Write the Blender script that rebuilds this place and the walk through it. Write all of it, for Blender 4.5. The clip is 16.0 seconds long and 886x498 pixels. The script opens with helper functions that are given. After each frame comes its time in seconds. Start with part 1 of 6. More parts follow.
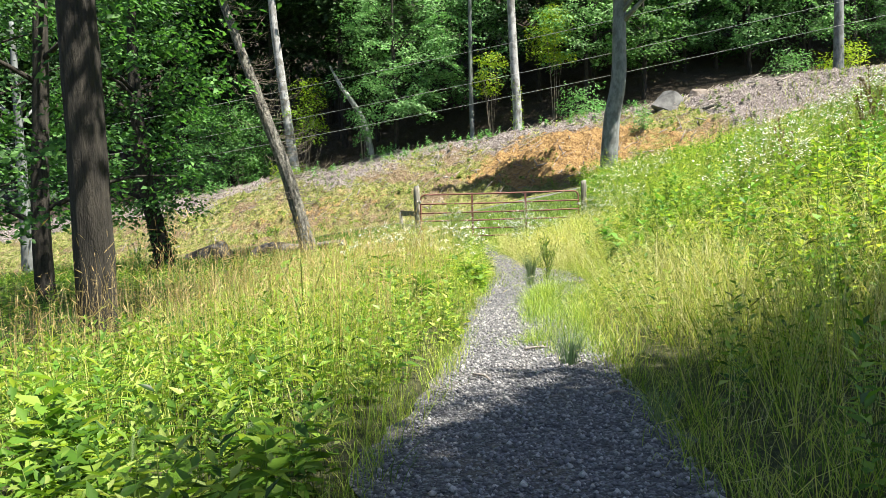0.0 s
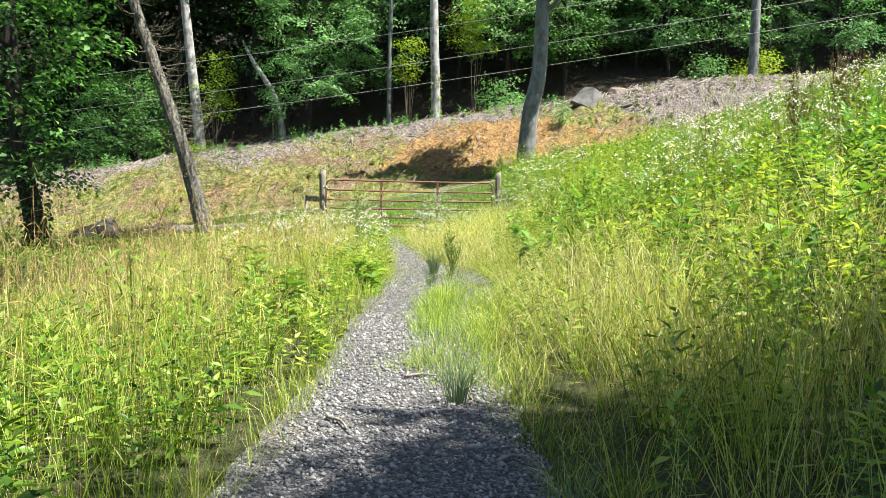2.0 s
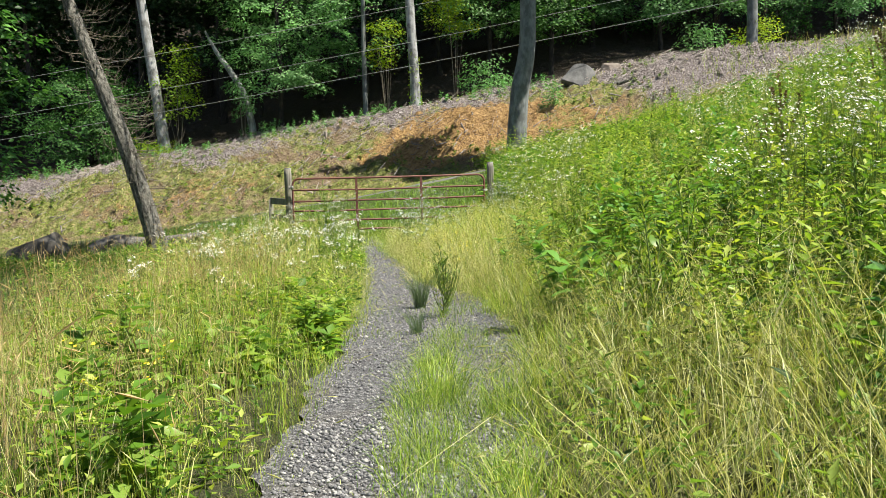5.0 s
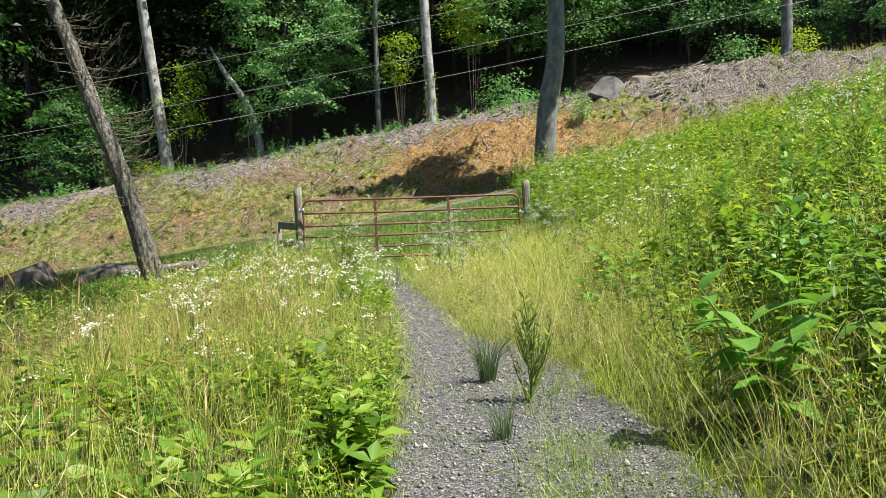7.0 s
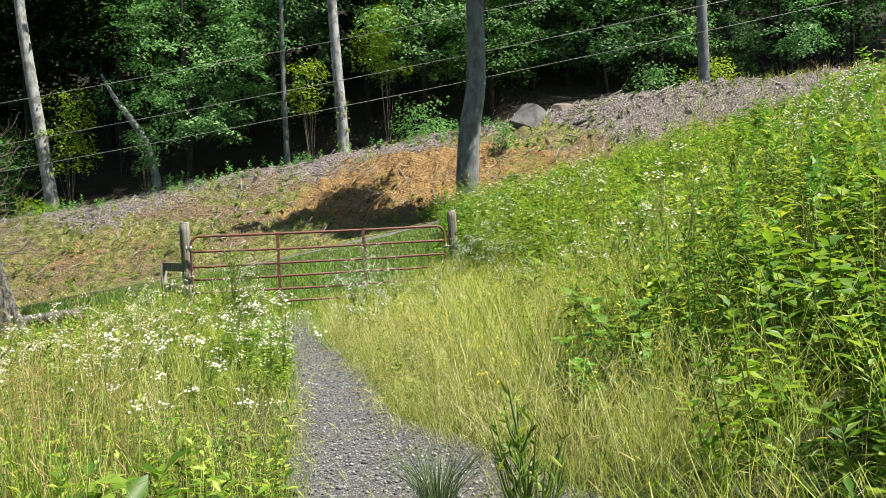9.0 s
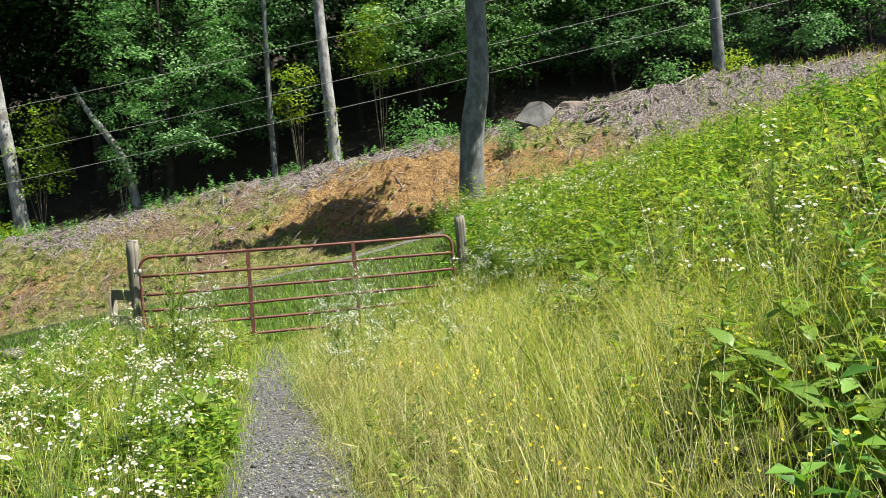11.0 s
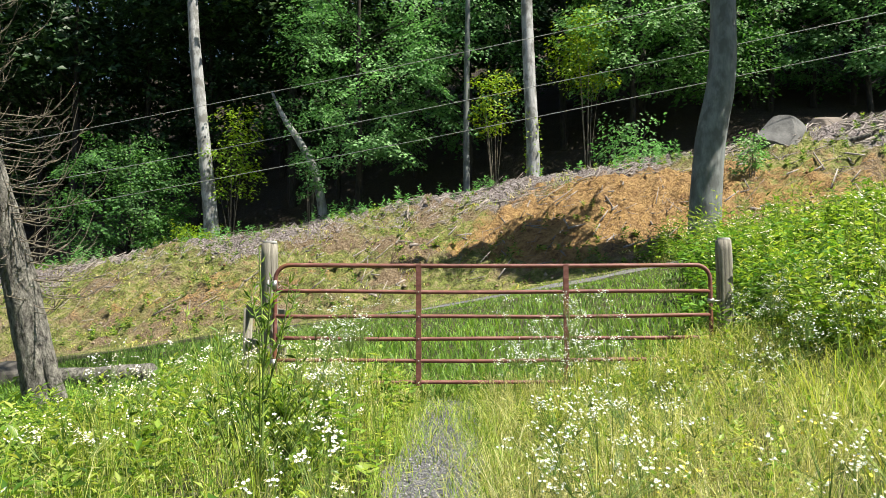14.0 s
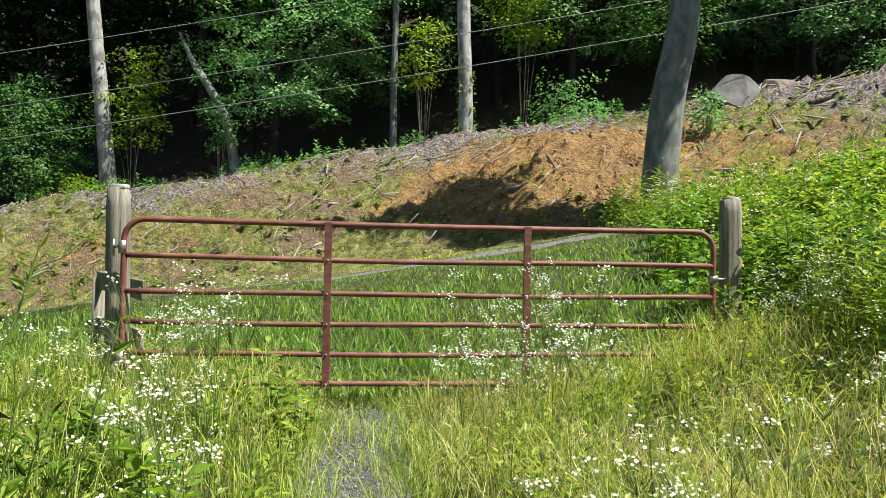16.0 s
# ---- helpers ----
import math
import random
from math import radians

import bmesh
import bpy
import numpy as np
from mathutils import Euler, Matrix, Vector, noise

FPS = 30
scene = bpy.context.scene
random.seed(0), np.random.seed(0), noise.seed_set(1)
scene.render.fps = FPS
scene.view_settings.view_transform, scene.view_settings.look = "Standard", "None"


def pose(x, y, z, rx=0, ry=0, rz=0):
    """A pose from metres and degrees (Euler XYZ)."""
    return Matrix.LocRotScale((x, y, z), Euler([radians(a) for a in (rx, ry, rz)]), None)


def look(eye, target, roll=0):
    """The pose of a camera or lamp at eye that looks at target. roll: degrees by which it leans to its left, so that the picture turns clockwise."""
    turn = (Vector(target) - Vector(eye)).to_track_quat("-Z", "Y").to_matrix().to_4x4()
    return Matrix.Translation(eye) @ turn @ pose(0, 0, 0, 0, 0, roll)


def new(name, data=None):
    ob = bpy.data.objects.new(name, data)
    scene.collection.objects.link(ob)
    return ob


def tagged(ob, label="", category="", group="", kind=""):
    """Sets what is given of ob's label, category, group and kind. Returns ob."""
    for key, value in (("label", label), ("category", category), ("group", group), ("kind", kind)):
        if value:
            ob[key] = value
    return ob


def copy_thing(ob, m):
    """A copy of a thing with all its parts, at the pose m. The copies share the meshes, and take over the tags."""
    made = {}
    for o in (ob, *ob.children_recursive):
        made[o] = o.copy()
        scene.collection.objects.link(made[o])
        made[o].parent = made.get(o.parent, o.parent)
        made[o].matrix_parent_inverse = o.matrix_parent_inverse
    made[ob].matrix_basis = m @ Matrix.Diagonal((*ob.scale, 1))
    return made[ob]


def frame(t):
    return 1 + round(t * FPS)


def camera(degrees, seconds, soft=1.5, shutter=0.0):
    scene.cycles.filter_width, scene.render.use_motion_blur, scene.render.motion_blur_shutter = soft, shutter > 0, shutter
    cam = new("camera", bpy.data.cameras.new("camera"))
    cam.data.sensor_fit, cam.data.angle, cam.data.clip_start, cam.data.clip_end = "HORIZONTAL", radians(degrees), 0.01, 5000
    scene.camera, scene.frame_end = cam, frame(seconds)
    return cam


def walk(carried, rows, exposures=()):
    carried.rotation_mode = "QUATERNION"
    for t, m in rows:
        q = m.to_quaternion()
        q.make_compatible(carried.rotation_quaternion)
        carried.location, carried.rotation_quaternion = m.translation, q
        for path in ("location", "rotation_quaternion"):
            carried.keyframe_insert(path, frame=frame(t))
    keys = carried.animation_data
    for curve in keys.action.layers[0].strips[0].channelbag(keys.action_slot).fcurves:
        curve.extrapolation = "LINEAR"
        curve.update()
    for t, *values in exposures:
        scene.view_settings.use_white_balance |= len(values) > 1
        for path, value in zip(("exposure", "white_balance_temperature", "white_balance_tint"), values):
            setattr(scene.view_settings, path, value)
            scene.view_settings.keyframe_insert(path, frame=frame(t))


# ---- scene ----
cam = camera(57.0, 16.0, soft=0.8)
PATH = [
    (0, (0.516, 0.919, 0.996), (0.446, 2.916, 0.915), -1.7),
    (0.5, (0.504, 1.233, 1.0), (0.553, 3.228, 0.867), -2.6),
    (1, (0.563, 1.531, 1.008), (0.642, 3.524, 0.867), -2.9),
    (1.5, (0.64, 1.8, 1.0), (0.798, 3.786, 0.824), -1.9),
    (2, (0.768, 2.167, 1.001), (0.904, 4.159, 0.892), 1.0),
    (2.5, (0.869, 2.559, 0.969), (1.0, 4.551, 0.84), 0.0),
    (3, (0.988, 2.955, 0.979), (1.148, 4.941, 0.802), -2.6),
    (3.2, (1.027, 3.102, 0.994), (1.189, 5.091, 0.861), -2.3),
    (5.3, (0.935, 5.618, 1.187), (1.099, 7.606, 1.052), -1.5),
    (5.5, (0.902, 5.876, 1.183), (1.052, 7.869, 1.113), -1.1),
    (6, (0.809, 6.529, 1.196), (0.955, 8.523, 1.122), -1.0),
    (6.5, (0.722, 7.111, 1.209), (0.869, 9.104, 1.125), -1.7),
    (7, (0.695, 7.658, 1.231), (0.843, 9.651, 1.148), -2.0),
    (7.5, (0.671, 8.347, 1.17), (0.834, 10.338, 1.077), -1.7),
    (8, (0.736, 8.898, 1.196), (0.907, 10.891, 1.175), -1.0),
    (8.5, (0.806, 9.419, 1.196), (1.037, 11.405, 1.214), -1.7),
    (8.7, (0.827, 9.649, 1.204), (1.159, 11.621, 1.202), -2.2),
    (10.8, (1.248, 12.614, 1.197), (1.638, 14.575, 1.238), -4.7),
    (11, (1.248, 12.845, 1.209), (1.61, 14.812, 1.242), -4.7),
    (11.5, (1.346, 13.496, 1.208), (1.541, 15.485, 1.273), -3.5),
    (12, (1.403, 14.068, 1.221), (1.51, 16.065, 1.203), -3.3),
    (12.5, (1.372, 14.705, 1.264), (1.441, 16.704, 1.261), -1.7),
    (13, (1.341, 15.453, 1.278), (1.233, 17.444, 1.435), -0.2),
    (13.5, (1.263, 16.046, 1.272), (1.17, 18.04, 1.404), -0.4),
    (14, (1.229, 16.707, 1.261), (1.142, 18.702, 1.386), -0.1),
    (14.5, (1.217, 17.31, 1.279), (1.182, 19.307, 1.39), -1.3),
    (15, (1.205, 17.937, 1.29), (1.272, 19.936, 1.285), -2.4),
    (15.5, (1.217, 18.578, 1.318), (1.296, 20.576, 1.32), -1.2),
    (16, (1.157, 19.098, 1.328), (1.258, 21.095, 1.367), 1.0),
]
walk(cam, [(t, look(eye, target, roll)) for t, eye, target, roll in PATH], exposures=((0, 1.6), (2.2, 1.57), (3.2, 1.36), (5.2, 1.08), (8.5, 1.08), (12.2, 1.06), (13.6, 1.22), (14.6, 1.2), (16, 1.04)))

# ---- light ----
TO_SUN = Vector((0.47, -0.20, 0.86)).normalized()
world = bpy.data.worlds.new("sky")
scene.world = world
world.use_nodes = True
_n = world.node_tree.nodes
_sky = _n.new("ShaderNodeTexSky")
_sky.sky_type = 'NISHITA'
_sky.sun_disc = False
_sky.sun_elevation = math.asin(TO_SUN.z)
_sky.sun_rotation = math.atan2(TO_SUN.x, TO_SUN.y)
_n["Background"].inputs["Strength"].default_value = 0.05
world.node_tree.links.new(_sky.outputs[0], _n["Background"].inputs["Color"])
_sun = bpy.data.lights.new("sun", 'SUN')
_sun.energy, _sun.angle, _sun.color = 5.0, radians(0.6), (1.0, 0.94, 0.80)
sun = new("sun", _sun)
sun.matrix_world = look(TO_SUN * 60, (0, 0, 0))

rng = np.random.default_rng(7)


# ---- materials ----
def material(name, rough=0.8, metal=0.0):
    m = bpy.data.materials.new(name)
    m.use_nodes = True
    b = m.node_tree.nodes["Principled BSDF"]
    b.inputs["Roughness"].default_value = rough
    b.inputs["Metallic"].default_value = metal
    return m, m.node_tree.nodes, m.node_tree.links, b


def coords(nodes, links, scale=(1, 1, 1)):
    tc = nodes.new("ShaderNodeTexCoord")
    mp = nodes.new("ShaderNodeMapping")
    mp.inputs["Scale"].default_value = scale
    links.new(tc.outputs["Object"], mp.inputs["Vector"])
    return mp.outputs["Vector"]


def noise_tex(nodes, links, vec, scale, detail=4.0, rough=0.6):
    t = nodes.new("ShaderNodeTexNoise")
    t.inputs["Scale"].default_value = scale
    t.inputs["Detail"].default_value = detail
    t.inputs["Roughness"].default_value = rough
    links.new(vec, t.inputs["Vector"])
    return t.outputs["Fac"]


def ramp(nodes, links, fac, stops):
    r = nodes.new("ShaderNodeValToRGB")
    el = r.color_ramp.elements
    el[0].position, el[0].color = stops[0][0], (*stops[0][1], 1)
    el[1].position, el[1].color = stops[-1][0], (*stops[-1][1], 1)
    for p, c in stops[1:-1]:
        e = el.new(p)
        e.color = (*c, 1)
    links.new(fac, r.inputs["Fac"])
    return r.outputs["Color"]


def mix(nodes, links, fac, a, b, kind='MIX'):
    m = nodes.new("ShaderNodeMix")
    m.data_type, m.blend_type = 'RGBA', kind
    if isinstance(fac, float):
        m.inputs["Factor"].default_value = fac
    else:
        links.new(fac, m.inputs["Factor"])
    for sock, v in ((m.inputs["A"], a), (m.inputs["B"], b)):
        if isinstance(v, tuple):
            sock.default_value = (*v, 1)
        else:
            links.new(v, sock)
    return m.outputs["Result"]


def bump(nodes, links, bsdf, height, strength, distance):
    b = nodes.new("ShaderNodeBump")
    b.inputs["Strength"].default_value = strength
    b.inputs["Distance"].default_value = distance
    links.new(height, b.inputs["Height"])
    links.new(b.outputs["Normal"], bsdf.inputs["Normal"])


def leaf_material(name, stops, through_light=0.45, rough=0.45, patch=0.0, glow=(1.25, 1.2, 0.5)):
    """Thin leaf: gloss and colour of its own, varied leaf by leaf, and light passing through."""
    m, n, l, b = material(name, rough)
    geo = n.new("ShaderNodeNewGeometry")
    col = ramp(n, l, geo.outputs["Random Per Island"], stops)
    own = n.new("ShaderNodeObjectInfo")
    col = mix(n, l, 1.0, col, ramp(n, l, own.outputs["Random"], [(0.0, (0.74, 0.84, 0.8)), (0.5, (1.0, 1.0, 1.0)), (1.0, (1.14, 1.06, 0.9))]), 'MULTIPLY')
    if patch:
        big = noise_tex(n, l, coords(n, l), 0.7, 2.0)
        lift = ramp(n, l, big, [(0.35, (1 - patch,) * 3), (0.65, (1.0, 1.0, 1.0))])
        col = mix(n, l, 1.0, col, lift, 'MULTIPLY')
    l.new(col, b.inputs["Base Color"])
    b.inputs["Specular IOR Level"].default_value = 0.35
    tr = n.new("ShaderNodeBsdfTranslucent")
    warm = mix(n, l, 1.0, col, glow, 'MULTIPLY')
    l.new(warm, tr.inputs["Color"])
    mx = n.new("ShaderNodeMixShader")
    mx.inputs[0].default_value = through_light
    l.new(b.outputs[0], mx.inputs[1])
    l.new(tr.outputs[0], mx.inputs[2])
    l.new(mx.outputs[0], n["Material Output"].inputs["Surface"])
    return m


def bark_material(name, dark, light, scale=6.0, rough=0.85, depth=0.03, patches=None, stretch=0.22):
    m, n, l, b = material(name, rough)
    v = coords(n, l, (1, 1, stretch))
    f = noise_tex(n, l, v, scale * 2.2, 6.0, 0.7)
    big = noise_tex(n, l, coords(n, l, (1, 1, 0.6)), 3.4, 4.0)
    col = ramp(n, l, f, [(0.34, dark), (0.68, light)])
    if patches:
        col = mix(n, l, ramp(n, l, big, [(0.45, (0, 0, 0)), (0.6, (1, 1, 1))]), col, patches)
    else:
        col = mix(n, l, 1.0, col, ramp(n, l, big, [(0.3, (0.7, 0.7, 0.7)), (0.7, (1.15, 1.15, 1.1))]), 'MULTIPLY')
    l.new(col, b.inputs["Base Color"])
    bump(n, l, b, f, 0.8, depth)
    return m


GRASS = leaf_material("grass_blade", [(0.0, (0.045, 0.11, 0.015)), (0.3, (0.18, 0.33, 0.045)), (0.7, (0.42, 0.55, 0.10)), (1.0, (0.62, 0.64, 0.27))], 0.45, 0.4, 0.22)
LUSH = leaf_material("lush_grass_blade", [(0.0, (0.04, 0.11, 0.02)), (0.5, (0.13, 0.29, 0.045)), (1.0, (0.26, 0.45, 0.09))], 0.45, 0.5, 0.3)
PADDOCK = leaf_material("paddock_grass_blade", [(0.0, (0.10, 0.21, 0.04)), (0.5, (0.27, 0.46, 0.09)), (1.0, (0.47, 0.62, 0.17))], 0.45, 0.5, 0.2)
RUST_GRASS = leaf_material("tan_seed_grass", [(0.0, (0.26, 0.20, 0.10)), (1.0, (0.56, 0.47, 0.30))], 0.3, 0.6)
STRAW = leaf_material("dry_grass", [(0.0, (0.16, 0.18, 0.06)), (0.35, (0.52, 0.52, 0.20)), (0.7, (0.66, 0.63, 0.31)), (1.0, (0.80, 0.76, 0.50))], 0.38, 0.5, 0.1)
HERB = leaf_material("herb_leaf", [(0.0, (0.035, 0.09, 0.015)), (0.45, (0.16, 0.32, 0.045)), (0.8, (0.35, 0.50, 0.09)), (1.0, (0.52, 0.62, 0.18))], 0.45, 0.38, 0.35)
BROAD = leaf_material("broad_leaf", [(0.0, (0.06, 0.17, 0.03)), (0.6, (0.15, 0.32, 0.055)), (1.0, (0.26, 0.44, 0.09))], 0.35, 0.42)
BRIGHT = leaf_material("bright_weed_leaf", [(0.0, (0.07, 0.17, 0.02)), (0.5, (0.21, 0.39, 0.05)), (1.0, (0.42, 0.55, 0.11))], 0.45, 0.42, 0.35)
RUSH = leaf_material("rush_stem", [(0.0, (0.10, 0.17, 0.08)), (1.0, (0.30, 0.42, 0.22))], 0.25, 0.5)
FOREST = leaf_material("forest_leaf", [(0.0, (0.045, 0.13, 0.035)), (0.5, (0.095, 0.245, 0.065)), (1.0, (0.18, 0.38, 0.10))], 0.4, 0.6, 0.5, (1.0, 1.2, 0.6))
# Darker copy of the forest leaf, with the interior's shade put into its colour.
FOREST_SHADED = leaf_material("shaded_forest_leaf", [(0.0, (0.018, 0.05, 0.018)), (0.6, (0.035, 0.09, 0.03)), (1.0, (0.06, 0.14, 0.04))], 0.25, 0.5, 0.5)
# Paler copy of the forest leaf; sunlight on the edge foliage is in its colour.
FOREST_LIT = leaf_material("lit_forest_leaf", [(0.0, (0.11, 0.27, 0.075)), (0.5, (0.20, 0.43, 0.15)), (1.0, (0.33, 0.57, 0.24))], 0.4, 0.5, 0.45, (0.95, 1.2, 0.7))
YELLOWGREEN = leaf_material("yellow_green_leaf", [(0.0, (0.17, 0.32, 0.02)), (1.0, (0.36, 0.48, 0.04))], 0.45, 0.45)
STEM = leaf_material("weed_stem", [(0.0, (0.09, 0.17, 0.035)), (1.0, (0.20, 0.26, 0.07))], 0.1, 0.6)
RUST_STEM = leaf_material("seed_stalk", [(0.0, (0.09, 0.06, 0.035)), (1.0, (0.20, 0.14, 0.07))], 0.1, 0.7)
PETAL = leaf_material("white_petal", [(0.0, (0.78, 0.79, 0.83)), (1.0, (0.90, 0.90, 0.95))], 0.35, 0.6, 0.0, (1.0, 1.0, 1.0))
YOLK = leaf_material("yellow_flower_centre", [(0.0, (0.72, 0.50, 0.03)), (1.0, (0.85, 0.66, 0.05))], 0.1, 0.6)
# Dark bark, lowered further in place of crown shade on the trunk.
BARK_DARK = bark_material("dark_bark", (0.008, 0.007, 0.006), (0.05, 0.043, 0.036), 8.0, 0.95, 0.06)
BARK_BROWN = bark_material("furrowed_grey_brown_bark", (0.035, 0.03, 0.027), (0.36, 0.345, 0.32), 6.5, 0.95, 0.13, None, 0.55)
BARK_GREY = bark_material("smooth_grey_bark", (0.12, 0.135, 0.14), (0.23, 0.25, 0.255), 4.0, 0.85, 0.012, (0.10, 0.108, 0.108))
BARK_PALE = bark_material("pale_lichen_bark", (0.22, 0.225, 0.23), (0.46, 0.47, 0.48), 3.0, 0.85, 0.015, (0.15, 0.15, 0.145))
TWIG = bark_material("dead_twig", (0.12, 0.10, 0.08), (0.30, 0.26, 0.21), 8.0)
BRUSH = bark_material("cut_brush", (0.17, 0.145, 0.135), (0.46, 0.41, 0.39), 9.0, 0.9)


def ground_material():
    m, n, l, b = material("meadow_and_bank_earth", 0.95)
    v = coords(n, l)
    fine = noise_tex(n, l, v, 14.0, 6.0, 0.7)
    mid = noise_tex(n, l, v, 2.2, 4.0, 0.6)
    big = noise_tex(n, l, v, 0.5, 3.0)
    turf = ramp(n, l, fine, [(0.3, (0.025, 0.03, 0.012)), (0.5, (0.085, 0.095, 0.03)), (0.72, (0.21, 0.19, 0.085))])
    soil = ramp(n, l, noise_tex(n, l, v, 4.0, 8.0, 0.8), [(0.3, (0.08, 0.04, 0.02)), (0.4, (0.25, 0.14, 0.055)), (0.55, (0.50, 0.31, 0.12)), (0.75, (0.60, 0.42, 0.21))])
    litter = ramp(n, l, fine, [(0.3, (0.03, 0.025, 0.022)), (0.43, (0.14, 0.115, 0.11)), (0.56, (0.36, 0.315, 0.315)), (0.72, (0.60, 0.55, 0.56))])
    moss = ramp(n, l, noise_tex(n, l, v, 3.1, 6.0, 0.75), [(0.26, (0.05, 0.035, 0.02)), (0.36, (0.27, 0.17, 0.08)), (0.42, (0.10, 0.12, 0.025)), (0.52, (0.26, 0.30, 0.06)), (0.6, (0.40, 0.35, 0.17)), (0.68, (0.46, 0.29, 0.12)), (0.76, (0.36, 0.32, 0.28))])
    dark_floor = ramp(n, l, fine, [(0.3, (0.02, 0.016, 0.01)), (0.7, (0.07, 0.05, 0.03))])

    def zone(name, lo, hi):
        a = n.new("ShaderNodeAttribute")
        a.attribute_name = name
        add = n.new("ShaderNodeMath")
        add.operation = 'ADD'
        l.new(a.outputs["Fac"], add.inputs[0])
        jit = n.new("ShaderNodeMath")
        jit.operation = 'MULTIPLY_ADD'
        jit.inputs[1].default_value = 1.5
        jit.inputs[2].default_value = -0.87
        two = n.new("ShaderNodeMath")
        two.operation = 'MULTIPLY_ADD'
        two.inputs[1].default_value = 0.55
        l.new(fine, two.inputs[0])
        half = n.new("ShaderNodeMath")
        half.operation = 'MULTIPLY'
        half.inputs[1].default_value = 0.62
        l.new(mid, half.inputs[0])
        l.new(half.outputs[0], two.inputs[2])
        l.new(two.outputs[0], jit.inputs[0])
        l.new(jit.outputs[0], add.inputs[1])
        return ramp(n, l, add.outputs[0], [(lo, (0, 0, 0)), (hi, (1, 1, 1))])

    tan = ramp(n, l, fine, [(0.28, (0.06, 0.04, 0.024)), (0.45, (0.22, 0.15, 0.085)), (0.6, (0.33, 0.25, 0.16)), (0.78, (0.44, 0.37, 0.27))])
    bank = mix(n, l, ramp(n, l, big, [(0.5, (0, 0, 0)), (0.62, (1, 1, 1))]), moss, tan)
    col = mix(n, l, zone("bank", 0.4, 0.6), turf, bank)
    col = mix(n, l, zone("brush", 0.42, 0.6), col, litter)
    col = mix(n, l, zone("soil", 0.42, 0.6), col, soil)
    col = mix(n, l, zone("forest", 0.45, 0.6), col, dark_floor)
    l.new(col, b.inputs["Base Color"])
    rough = n.new("ShaderNodeMath")
    rough.operation = 'MULTIPLY_ADD'
    rough.inputs[1].default_value = 2.0
    l.new(mid, rough.inputs[0])
    l.new(fine, rough.inputs[2])
    bump(n, l, b, rough.outputs[0], 1.0, 0.3)
    return m


def gravel_material(name, lo, midc, hi, scale=38.0):
    m, n, l, b = material(name, 0.9)
    v = coords(n, l)
    vo = n.new("ShaderNodeTexVoronoi")
    vo.inputs["Scale"].default_value = scale
    bend = n.new("ShaderNodeTexNoise")
    bend.inputs["Scale"].default_value = scale * 0.4
    l.new(v, bend.inputs["Vector"])
    shift = n.new("ShaderNodeVectorMath")
    shift.operation = 'MULTIPLY_ADD'
    shift.inputs[1].default_value = (1.6 / scale,) * 3
    l.new(bend.outputs["Color"], shift.inputs[0])
    l.new(v, shift.inputs[2])
    l.new(shift.outputs[0], vo.inputs["Vector"])
    sep = n.new("ShaderNodeSeparateColor")
    l.new(vo.outputs["Color"], sep.inputs[0])
    chip = ramp(n, l, sep.outputs[0], [(0.0, lo), (0.6, midc), (1.0, hi)])
    edge = ramp(n, l, vo.outputs["Distance"], [(0.3, (1, 1, 1)), (0.8, (0.6, 0.6, 0.6))])
    col = mix(n, l, 1.0, chip, edge, 'MULTIPLY')
    big = noise_tex(n, l, v, 1.4, 4.0)
    col = mix(n, l, ramp(n, l, big, [(0.5, (0, 0, 0)), (0.8, (0.6, 0.6, 0.6))]), col, (0.16, 0.13, 0.085))
    l.new(col, b.inputs["Base Color"])
    inv = n.new("ShaderNodeMath")
    inv.operation = 'SUBTRACT'
    inv.inputs[0].default_value = 1.0
    l.new(vo.outputs["Distance"], inv.inputs[1])
    bump(n, l, b, inv.outputs[0], 1.0, 0.014)
    return m


def stone_material(name, stops, scale=7.0, per_piece=False):
    m, n, l, b = material(name, 0.88)
    v = coords(n, l)
    f = noise_tex(n, l, v, scale, 7.0, 0.7)
    if per_piece:
        geo = n.new("ShaderNodeNewGeometry")
        col = ramp(n, l, geo.outputs["Random Per Island"], stops)
    else:
        col = ramp(n, l, f, stops)
    l.new(col, b.inputs["Base Color"])
    bump(n, l, b, f, 0.6, 0.04)
    return m


def gate_paint():
    m, n, l, b = material("worn_red_brown_gate_paint", 0.62)
    f = noise_tex(n, l, coords(n, l, (0.6, 2, 2)), 9.0, 6.0, 0.7)
    big = noise_tex(n, l, coords(n, l), 3.0, 3.0)
    col = ramp(n, l, f, [(0.3, (0.085, 0.028, 0.023)), (0.52, (0.17, 0.06, 0.05)), (0.75, (0.29, 0.15, 0.13))])
    col = mix(n, l, ramp(n, l, big, [(0.56, (0, 0, 0)), (0.68, (0.8, 0.8, 0.8))]), col, (0.19, 0.075, 0.03))
    l.new(col, b.inputs["Base Color"])
    bump(n, l, b, f, 0.25, 0.004)
    return m


def post_wood():
    m, n, l, b = material("weathered_grey_post_wood", 0.9)
    f = noise_tex(n, l, coords(n, l, (7, 7, 0.35)), 5.0, 6.0, 0.7)
    big = noise_tex(n, l, coords(n, l), 4.0, 4.0)
    col = ramp(n, l, f, [(0.32, (0.055, 0.05, 0.042)), (0.5, (0.21, 0.195, 0.165)), (0.72, (0.36, 0.34, 0.30))])
    col = mix(n, l, ramp(n, l, big, [(0.55, (0, 0, 0)), (0.72, (0.75, 0.75, 0.75))]), col, (0.16, 0.17, 0.09))
    l.new(col, b.inputs["Base Color"])
    bump(n, l, b, f, 0.7, 0.012)
    return m


